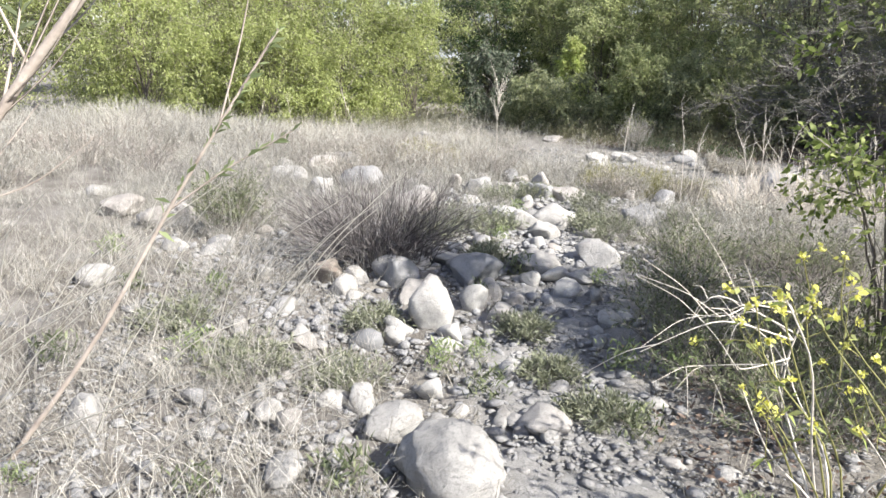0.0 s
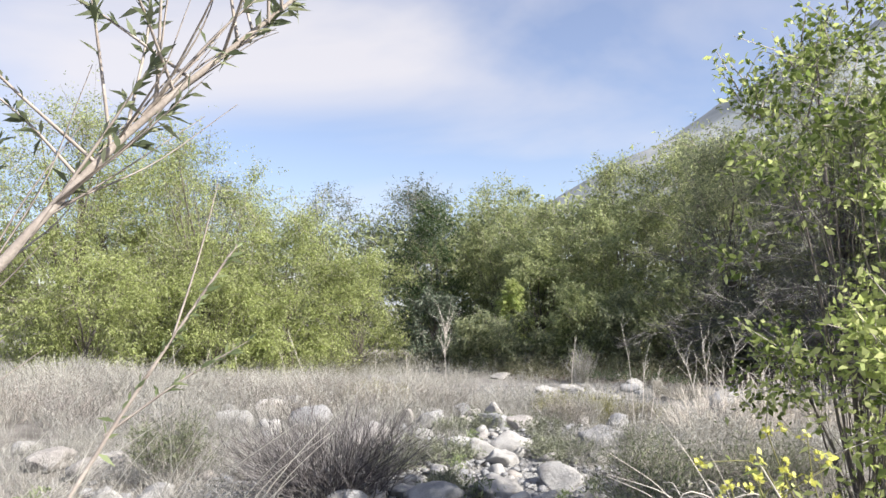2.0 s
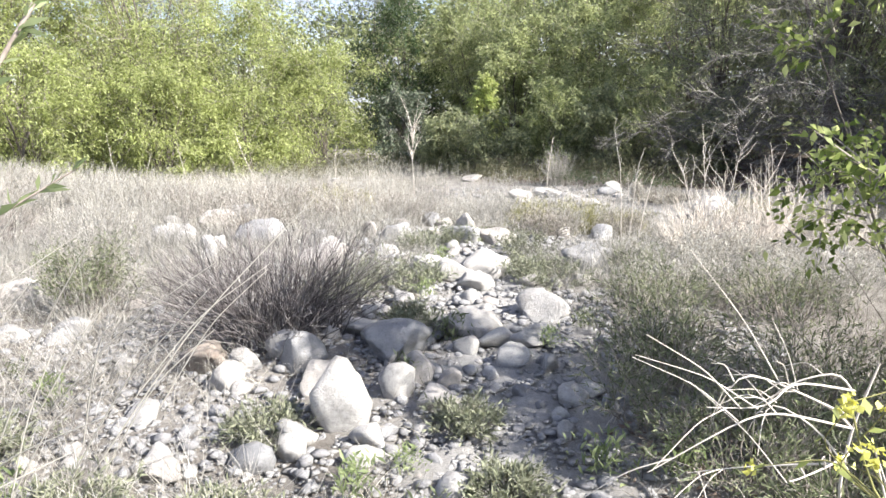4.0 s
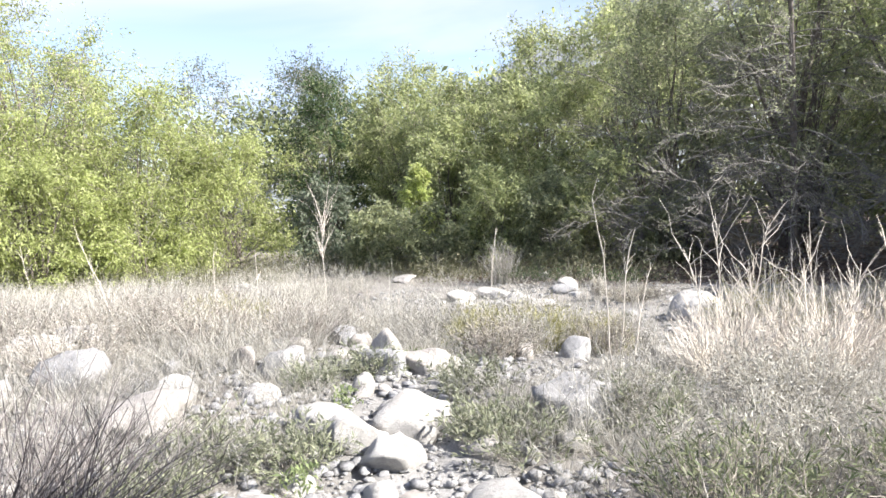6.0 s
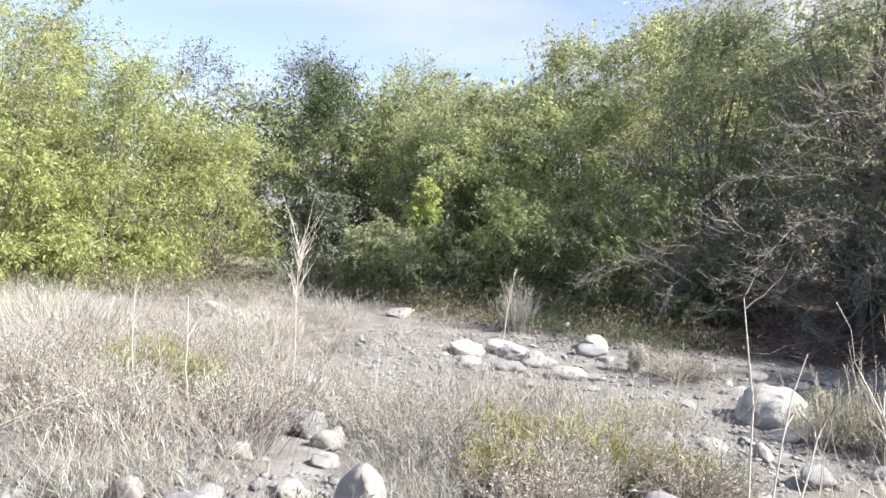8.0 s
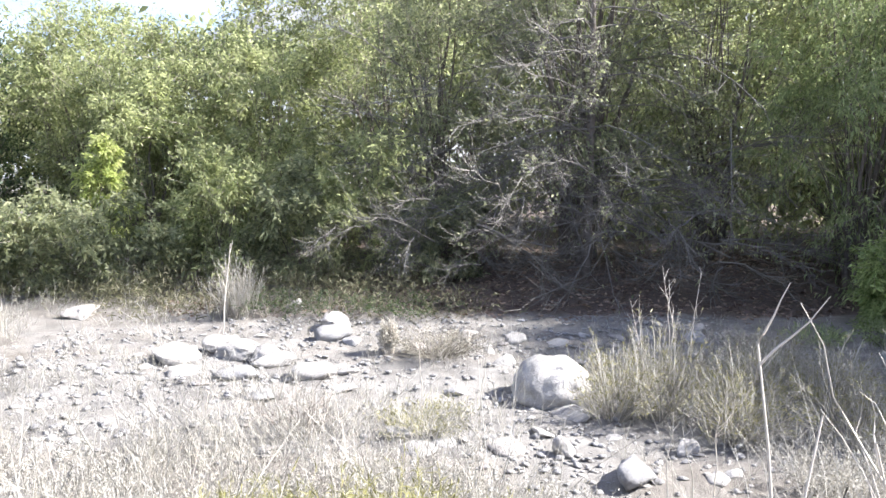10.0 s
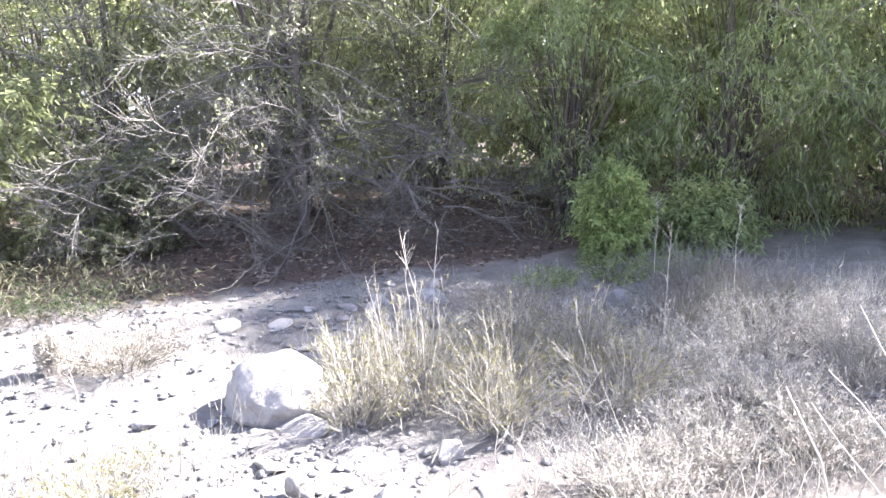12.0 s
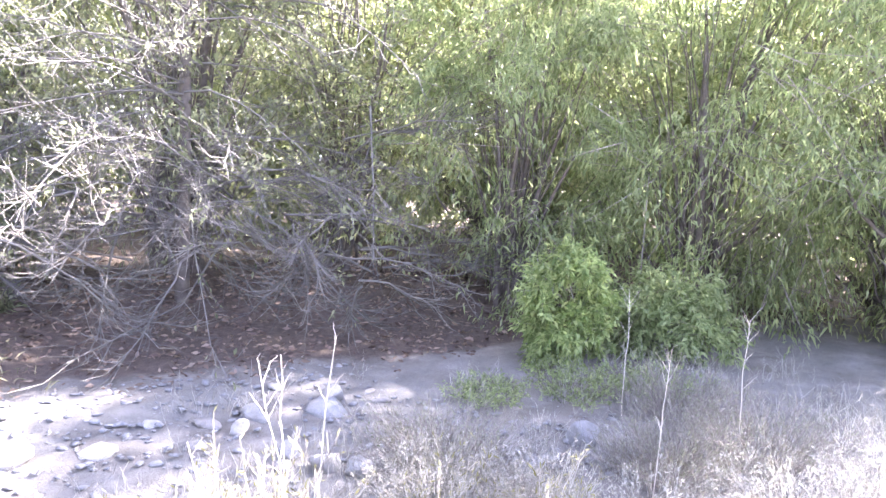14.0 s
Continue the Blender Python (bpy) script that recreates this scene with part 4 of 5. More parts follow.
# ---- shrubs ----
def shrub(name, label, x, y, r, h, stem_mat, seed, stems=160, shoots=4, shoot=0.09, leaf_mat=None, per=3, leaf=0.03, slim=0.3, thick=0.003, lean=0.9, category="shrub", group="", tall=0.0, head=None):
    rng = np.random.default_rng(seed)
    root = thing(name, x, y, label, category, group)
    b = np.stack([rng.normal(0, 0.22 * r, stems), rng.normal(0, 0.22 * r, stems)], -1)
    a = np.arctan2(b[:, 1], b[:, 0]) + rng.normal(0, 0.7, stems)
    g = rng.uniform(0, 1, stems) ** 0.7
    hg = h * rng.uniform(0.55, 1.08, stems) * (1 - 0.35 * g ** 2)
    s = np.linspace(0, 1, 5)[None, :]
    out = (g * r * lean)[:, None] * (0.6 * s + 0.4 * s ** 2)
    p = np.stack([b[:, :1] + np.cos(a)[:, None] * out, b[:, 1:] + np.sin(a)[:, None] * out, -0.03 + hg[:, None] * (s - 0.12 * s ** 2) / 0.88], -1)
    p[:, 1:] += rng.normal(0, 0.022, (stems, 4, 3)) * h
    for i in range(12):
        solid("branch", *tubes(p[i:i + 1], 1.5 * thick * np.array([[1.2, 1.0, 0.8, 0.55, 0.3]]), 4), stem_mat, root)
    v = [tubes(p[12:], thick * np.array([[1.2, 1.0, 0.8, 0.55, 0.3]]) * rng.uniform(0.6, 1.2, (stems - 12, 1)), 3)]
    sh = side_shoots(p, shoots, shoot, rng)
    v.append(blades(short(sh), thick * np.array([[1.0, 0.5]]) * np.ones((len(sh), 1)), rng))
    if tall:
        m = max(6, stems // 5)
        tp = p[:m] * np.array([1.0, 1.0, tall]) * rng.uniform(0.7, 1.1, (m, 1, 1))
        v.append(tubes(tp, thick * 1.3 * np.array([[1, 0.9, 0.8, 0.7, 0.4]]) * np.ones((m, 1)), 3))
        sh = np.concatenate([sh, side_shoots(tp, 10, shoot * 0.7, rng, 0.6, 0.65)])
        v.append(tubes(sh[-m * 10:], thick * np.array([[0.6, 0.6, 0.3]]) * np.ones((m * 10, 1)), 3))
    tagged(solid("branchwork", *joined(v), stem_mat, root), kind="stuff")
    if leaf_mat:
        n = len(sh) * per
        who = np.repeat(np.arange(len(sh)), per)
        f = rng.uniform(0.1, 1, n)[:, None]
        pos = sh[who, 0] * (1 - f) + sh[who, 2] * f
        d = unit(unit(sh[who, 2] - sh[who, 0]) + rng.normal(0, 0.6, (n, 3)))
        size = leaf * rng.uniform(0.5, 1.3, n)
        tagged(solid("foliage", *leaves(pos, d, size, size * slim, rng, 0.05), leaf_mat, root), kind="stuff")
    if head:
        n = len(sh)
        pos = np.repeat(sh[:, 2], 2, 0) + rng.normal(0, 0.008, (n * 2, 3))
        size = rng.uniform(0.006, 0.013, n * 2)
        tagged(solid("chaff", *leaves(pos, unit(rng.normal(0, 1, (n * 2, 3))), size, size * 0.8, rng, 0), head, root), kind="stuff")
    return root


shrub("twiggy_shrub", "dark grey-brown leafless twiggy shrub among rocks", -0.5, 5.35, 0.74, 0.66, TWIG_DARK, 101, 460, 8, 0.13, thick=0.0033, lean=0.95)
for x, y, r, h, seed in [(1.35, 3.75, 0.36, 0.42, 102), (1.7, 4.6, 0.42, 0.42, 103), (1.9, 5.3, 0.36, 0.38, 104), (2.2, 4.0, 0.45, 0.46, 105), (1.5, 4.2, 0.28, 0.38, 106), (2.7, 5.1, 0.4, 0.4, 107), (1.4, 3.25, 0.36, 0.34, 201), (1.75, 3.4, 0.38, 0.42, 202), (1.55, 2.75, 0.34, 0.3, 203), (1.95, 2.9, 0.36, 0.36, 204), (2.1, 3.45, 0.4, 0.4, 206)]:
    shrub("sage_shrub", "low dark green narrow-leaved shrub beside the path", x, y, r, h, TWIG_GREY, seed, 95, 6, 0.09, SAGE, 4, 0.038, 0.16, 0.0028, group="green shrubs by the path")
shrub("green_shrub", "upright grey-green shrub among pale rocks", -1.9, 6.15, 0.38, 0.55, TWIG_GREY, 108, 140, 6, 0.1, SAGE, 6, 0.04, 0.15, lean=0.6)
for x, y, r, h, seed in [(0.98, 7.9, 0.26, 0.22, 110), (0.6, 7.75, 0.22, 0.2, 111), (0.45, 6.3, 0.25, 0.22, 112), (-0.1, 6.0, 0.25, 0.2, 113), (1.45, 6.2, 0.3, 0.22, 114), (1.5, 7.2, 0.3, 0.25, 115), (0.35, 5.35, 0.16, 0.16, 116), (0.1, 6.4, 0.26, 0.26, 207), (1.4, 6.45, 0.24, 0.24, 208), (2.25, 6.4, 0.28, 0.26, 209), (0.55, 3.35, 0.14, 0.12, 210), (0.5, 3.9, 0.16, 0.14, 211), (-0.5, 3.3, 0.2, 0.14, 212), (-1.0, 3.4, 0.22, 0.16, 213), (-1.6, 3.9, 0.24, 0.18, 214), (-0.4, 4.0, 0.18, 0.14, 215), (0.7, 2.9, 0.16, 0.12, 216)]:
    shrub("sage_tuft", "small grey-green herb growing between rocks", x, y, r, h, STRAW_GREY, seed, 70, 5, 0.06, SILVER, 6, 0.035, 0.22, 0.002, group="small herbs")
for x, y, r, h, seed in [(2.55, 9.05, 0.5, 0.46, 120), (2.1, 9.35, 0.42, 0.42, 121), (-0.45, 11.6, 0.5, 0.5, 122), (3.0, 8.75, 0.35, 0.3, 123), (0.0, 11.2, 0.35, 0.4, 124), (1.9, 8.6, 0.3, 0.3, 125)]:
    shrub("yellow_green_shrub", "yellow-green broom-like shrub in dry grass", x, y, r, h, YELLOWGREEN, seed, 200, 6, 0.1, YELLOWGREEN, 4, 0.045, 0.12, 0.0028, lean=0.5, group="broom-like shrubs")
for x, y, r, h, seed, t in [(5.62, 10.15, 0.42, 0.42, 130, 2.1), (6.2, 9.0, 0.42, 0.42, 131, 1.5), (5.95, 9.7, 0.38, 0.4, 132, 1.8), (6.05, 10.5, 0.35, 0.35, 133, 2.0),
                            (5.3, 10.35, 0.35, 0.36, 134, 2.0), (6.45, 9.9, 0.36, 0.36, 135, 1.7), (5.6, 9.55, 0.36, 0.36, 136, 1.5), (6.7, 9.4, 0.36, 0.4, 137, 1.9), (5.85, 10.8, 0.3, 0.34, 138, 2.0)]:
    shrub("straw_shrub", "golden straw-stalked shrub with yellow-green base", x, y, r, h, STRAW, seed, 120, 6, 0.1, YELLOWGREEN, 1, 0.04, 0.16, 0.003, lean=0.95, tall=t, group="straw shrubs")
for x, y, r, h, seed in [(7.35, 10.3, 0.55, 0.42, 140), (8.5, 8.6, 0.6, 0.5, 141), (9.2, 9.2, 0.5, 0.42, 142), (8.0, 9.1, 0.5, 0.4, 143)]:
    shrub("grey_shrub", "grey dry shrub on the stream bed gravel", x, y, r, h, TWIG_GREY, seed, 260, 7, 0.1, SILVER, 2, 0.03, 0.14, 0.0025, lean=0.9, group="grey shrubs")
for x, y, r, h, seed in [(6.9, 8.9, 0.5, 0.5, 150), (6.5, 8.3, 0.45, 0.45, 151), (7.5, 8.4, 0.5, 0.5, 152), (7.0, 9.6, 0.4, 0.4, 153), (5.2, 8.6, 0.35, 0.28, 154), (2.9, 9.6, 0.4, 0.4, 155), (1.6, 9.6, 0.45, 0.42, 156), (1.75, 9.05, 0.35, 0.4, 157), (2.3, 8.75, 0.3, 0.36, 158),
                         (3.1, 9.3, 0.35, 0.36, 159), (2.3, 9.9, 0.45, 0.45, 171), (0.7, 10.1, 0.45, 0.4, 172), (1.5, 10.4, 0.45, 0.45, 173), (3.4, 9.0, 0.3, 0.3, 174),
                         (5.7, 8.4, 0.4, 0.36, 175), (6.1, 7.9, 0.4, 0.4, 176), (7.9, 7.9, 0.45, 0.45, 177), (6.9, 10.1, 0.38, 0.34, 178), (7.3, 7.7, 0.45, 0.45, 179),
                         (2.35, 5.6, 0.4, 0.38, 181), (2.9, 6.2, 0.45, 0.42, 182), (2.2, 6.5, 0.35, 0.3, 184), (3.2, 5.4, 0.4, 0.4, 185)]:
    shrub("buckwheat", "dry tan shrub dotted with cream seed heads", x, y, r, h, STRAW_GREY, seed, 150, 6, 0.09, STRAW_GREY, 3, 0.028, 0.25, 0.0024, lean=0.75, head=STRAW_GREY, group="seed-head shrubs")


def meadow_shrubs():
    """Mounds of fine dry brush over the meadow, in a few shapes."""
    rng = random.Random(31)
    kinds = []
    for i, (mat, chaff) in enumerate([(STRAW_GREY, STRAW_GREY), (TWIG_GREY, STRAW), (STRAW, STRAW_GOLD)]):
        kinds.append(shrub("meadow_brush", "rounded mound of fine pale dry brush in the meadow", -1.2 - 1.4 * i, 10.6 + 0.8 * i, 0.48, 0.46, mat, 700 + i, 64, 6, 0.12, mat, 1, 0.03, 0.2, 0.003, lean=0.8, group="meadow brush", head=chaff))
    for _ in range(84):
        x, y = rng.uniform(-7.0, 3.6), rng.uniform(7.6, 16.5)
        if rng.random() > float(meadow_cover(x, y)) or line_distance(x, y, PATH2) < 0.9:
            continue
        k = rng.uniform(0.7, 1.4)
        copy_thing(rng.choice(kinds), pose(x, y, float(height(x, y)), 0, 0, rng.uniform(0, 360)) @ Matrix.Scale(k, 4))


meadow_shrubs()
for x, y, r, h, seed in [(-1.1, 8.7, 0.5, 0.5, 720), (-0.2, 9.3, 0.5, 0.48, 721), (0.45, 9.7, 0.45, 0.42, 722), (-1.9, 9.9, 0.55, 0.5, 723), (-0.9, 10.1, 0.5, 0.5, 724), (1.95, 8.2, 0.36, 0.36, 726), (2.9, 8.45, 0.32, 0.34, 727)]:
    shrub("seed_head_shrub", "brown-stemmed dry shrub thick with cream seed heads", x, y, r, h, TWIG_GREY, seed, 130, 7, 0.1, THATCH, 2, 0.03, 0.2, 0.0026, lean=0.8, head=STRAW_GOLD, group="cream seed-head shrubs")
for x, y, r, h, seed in [(9.15, 10.0, 0.4, 0.3, 190), (9.6, 9.55, 0.45, 0.32, 191), (8.75, 10.6, 0.3, 0.2, 192)]:
    shrub("green_herb", "low fresh green herb on the damp stream bank", x, y, r, h, SAGE, seed, 80, 6, 0.08, FRESH, 4, 0.04, 0.25, 0.0022, lean=1.0, category="herb", group="green herbs")
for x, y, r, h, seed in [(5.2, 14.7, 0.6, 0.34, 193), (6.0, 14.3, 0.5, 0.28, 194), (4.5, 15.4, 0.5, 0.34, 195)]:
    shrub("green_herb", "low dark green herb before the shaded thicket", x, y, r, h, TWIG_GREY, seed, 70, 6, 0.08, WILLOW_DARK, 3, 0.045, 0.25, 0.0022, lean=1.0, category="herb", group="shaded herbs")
shrub("brown_shrub", "low russet-brown dry shrub on the gravel", 5.15, 12.55, 0.5, 0.26, THATCH, 160, 200, 6, 0.09, THATCH, 2, 0.03, 0.2, 0.0026, lean=1.0)
shrub("dry_tuft", "low cream and olive dry tuft on white gravel", 3.95, 10.95, 0.36, 0.2, STRAW_GOLD, 161, 150, 6, 0.06, YELLOWGREEN, 2, 0.03, 0.2, 0.0026, lean=1.0)
shrub("pale_tuft", "cream-white upright spiky tuft on the gravel", 4.86, 13.0, 0.12, 0.36, TWIG_PALE, 162, 60, 12, 0.07, STRAW_GOLD, 6, 0.03, 0.3, 0.004, lean=0.5)
shrub("bare_bush", "small bare pale bush before the shaded bank", 4.15, 15.6, 0.4, 0.75, STRAW, 163, 120, 7, 0.16, thick=0.004, lean=0.8)


def weeds():
    made = []
    for i in range(4):
        rng = np.random.default_rng(300 + i)
        ob = thing("weed", 0, 0, "small fresh green leafy weed between stones", "weed", "green weeds")
        n = 150
        a = rng.uniform(0, 6.3, n)
        d = unit(np.stack([np.cos(a), np.sin(a), rng.uniform(0.3, 2.6, n)], -1))
        size = rng.uniform(0.02, 0.06, n)
        p = rng.normal(0, 0.045, (n, 3)) * np.array([1, 1, 0.0]) + np.array([0, 0, 1.0]) * rng.uniform(0, 0.12, (n, 1))
        tagged(solid("foliage", *leaves(p, d, size, size * 0.2, rng, 0.15), FRESH if i % 2 else SAGE, ob), kind="stuff")
        made.append(ob)
    rng = random.Random(12)
    places = [(0.22, 3.1), (0.2, 3.6), (0.28, 4.5), (0.95, 3.4), (0.85, 2.75), (0.0, 3.45), (-0.9, 2.3), (-1.3, 3.5), (-2.0, 3.4), (-1.5, 4.5), (-2.1, 4.6), (-1.6, 2.35), (-0.35, 2.35), (1.1, 2.2),
              (0.55, 5.0), (0.5, 6.0), (1.4, 5.1), (1.1, 4.8), (-1.9, 5.0), (-2.6, 5.4), (1.3, 8.1), (0.75, 7.2), (1.5, 4.4), (1.2, 3.3)]
    for i, (x, y) in enumerate(places):
        m = pose(x, y, float(height(x, y)), 0, 0, rng.uniform(0, 360)) @ Matrix.Scale(rng.uniform(0.7, 1.4), 4)
        if i < 4:
            made[i].matrix_world = m
        else:
            ob = copy_thing(made[i % 4], pose(0, 0, 0))
            ob.matrix_world = m


weeds()


# ---- dead stalks ----
def stalk(label, x, y, h, seed, lean=(0.0, 0.0), branches=9, thick=0.008, reach=0.22, start=0.6, fan=0.5, mat=None, name="dead_stalk", group="dead stalks"):
    rng = np.random.default_rng(seed)
    root = thing(name, x, y, label, "dead plant", group)
    s = np.linspace(0, 1, 7)
    p = np.stack([lean[0] * s ** 1.3, lean[1] * s ** 1.3, h * s - 0.04], -1) + np.cumsum(rng.normal(0, 0.012, (7, 3)), 0) * (s > 0)[:, None] * np.array([1, 1, 0.2])
    solid("stem", *tubes(p[None], thick * (1 - 0.65 * s)[None], 5), mat or TWIG_PALE, root, True)
    f = rng.uniform(start, 1.0, branches)
    at = np.stack([np.interp(f, s, p[:, i]) for i in range(3)], -1)
    a = rng.uniform(0, 6.3, branches)
    d = unit(np.stack([np.cos(a) * fan, np.sin(a) * fan, np.full(branches, 1.0)], -1))
    ln = reach * rng.uniform(0.5, 1.2, branches)[:, None, None] * np.linspace(0, 1, 5)[None, :, None]
    bp = at[:, None, :] + d[:, None, :] * ln + np.cumsum(rng.normal(0, 0.07, (branches, 5, 3)), 1) * ln
    for i in range(branches):
        solid("branch", *tubes(bp[i:i + 1], thick * 0.5 * (1 - 0.7 * np.linspace(0, 1, 5))[None], 4), mat or TWIG_PALE, root, True)
    return root


stalk("tall pale dead stalk with a brush-like branched head", 0.83, 11.26, 1.45, 401, branches=34, thick=0.0062, reach=0.42, start=0.66, fan=0.34)
stalk("leaning grey dead stem in the stream bed", 3.65, 14.66, 1.1, 402, (0.14, 0.0), 6, 0.01, 0.16, 0.4)
for i, (x, y, h, lx) in enumerate([(2.56, 7.5, 1.22, -0.12), (2.62, 7.55, 1.0, 0.12), (2.7, 7.48, 0.8, 0.2), (1.2, 10.9, 0.6, 0.05), (1.6, 10.6, 0.55, -0.05), (-0.25, 10.2, 1.0, 0.02), (0.2, 9.7, 0.9, -0.03), (-1.2, 10.4, 1.1, -0.25), (2.1, 10.3, 0.55, 0.05),
                                   (-2.6, 12.6, 1.05, -0.1), (-3.6, 12.4, 1.1, -0.12), (-3.3, 12.2, 0.8, 0.25), (-1.7, 12.2, 0.9, -0.2), (6.56, 10.62, 0.95, 0.06), (6.4, 10.7, 0.95, -0.05)]):
    stalk("thin bleached dead flower stalk in dry grass", x, y, h, 410 + i, (lx, 0.0), 4, 0.006, 0.13, 0.5, 0.6)
for i, (x, y, h, lx) in enumerate([(3.28, 7.55, 0.85, -0.2), (3.36, 7.5, 1.0, 0.0), (3.48, 7.45, 1.0, 0.12), (3.66, 7.4, 0.8, 0.3), (3.5, 7.3, 0.7, -0.05), (3.95, 7.2, 0.7, 0.2)]):
    stalk("bleached antler-like bare branching shrub stem", x, y, h * 1.06, 430 + i, (lx, 0.0), 12, 0.0068, 0.36, 0.3, 0.75, group="bleached bare shrub")
for x, y, r, h, seed in [(3.4, 7.3, 0.3, 0.5, 220), (3.9, 7.1, 0.35, 0.55, 221), (4.3, 6.9, 0.38, 0.6, 222), (4.8, 7.0, 0.35, 0.55, 223), (3.0, 7.0, 0.32, 0.46, 224), (3.5, 6.7, 0.36, 0.5, 225)]:
    shrub("bleached_brush", "bleached pale bare brush standing in dry grass", x, y, r, h, TWIG_PALE, seed, 90, 6, 0.13, thick=0.0027, lean=1.0, tall=1.45, group="bleached brush")
for i, (x, y, h, lx, ly) in enumerate([(7.5, 9.1, 0.95, 0.1, 0.0), (9.0, 9.6, 0.9, 0.25, 0.05), (8.3, 8.7, 0.95, 0.3, 0.0), (5.75, 10.1, 1.15, -0.1, 0.1), (5.6, 10.3, 0.95, -0.2, 0.0)]):
    stalk("pale dry weed stalk with small seed heads", x, y, h, 440 + i, (lx, ly), 9, 0.0042, 0.14, 0.5, 0.8)


urng = random.Random(77)
for i in range(34):
    x = urng.uniform(0.2, 5.0)
    y = 11.9 + urng.uniform(-1.3, 1.0) - 0.72 * x + urng.uniform(0, 1.2)
    stalk("short dry weed stalk with a spread seed head", x, y, urng.uniform(0.4, 0.72), 460 + i, (urng.uniform(-0.1, 0.1), urng.uniform(-0.1, 0.1)), 4, 0.0045, 0.09, 0.75, 1.1, TWIG_PALE if i % 2 else STRAW, group="short weed stalks")


# ---- near plants ----
tree("leafy_bush", "tall open bush with lime-green sunlit leaves beside the path", 2.4, 3.5, 0.8, 3.0, BUSH, 501, 44, 12, 11, 0.05, 0.5, low=0.28, lobe=0.3, category="bush", trunk=0.03, upright=0.6, top=0.5, droop=0.1)
tree("leafy_bush", "tall open bush with sparse leaves against the sky", 3.2, 3.3, 1.0, 3.5, LIME, 502, 44, 11, 10, 0.052, 0.46, low=0.03, lobe=0.3, category="bush", trunk=0.035, upright=0.9, top=0.35, droop=0.1)
tree("leafy_bush", "dense low bush with lime-green leaves beside the path", 2.55, 2.95, 0.7, 1.9, LIME, 503, 40, 10, 13, 0.05, 0.5, low=0.1, lobe=0.3, category="bush", trunk=0.025, upright=0.6, top=0.4, droop=0.1)


def rods(root, name, paths, r0, r1, mat, sides=6):
    for p in paths:
        p = np.array(p, dtype=float)
        s = np.linspace(0, 1, 12)
        t = np.linspace(0, 1, len(p))
        q = np.stack([np.interp(s, t, p[:, i]) for i in range(3)], -1)
        for _ in range(2):
            q[1:-1] = (q[:-2] + 2 * q[1:-1] + q[2:]) / 4
        solid(name, *tubes(q[None], (r0 + (r1 - r0) * s)[None], sides), mat, root, True)


def along(paths, n, rng, start=0.2):
    out, way = [], []
    for p in paths:
        p = np.array(p, dtype=float)
        f = rng.uniform(start, 1, n) * (len(p) - 1)
        i = np.minimum(f.astype(int), len(p) - 2)
        w = (f - i)[:, None]
        out.append(p[i] * (1 - w) + p[i + 1] * w)
        way.append(unit(p[i + 1] - p[i]))
    return np.concatenate(out), np.concatenate(way)


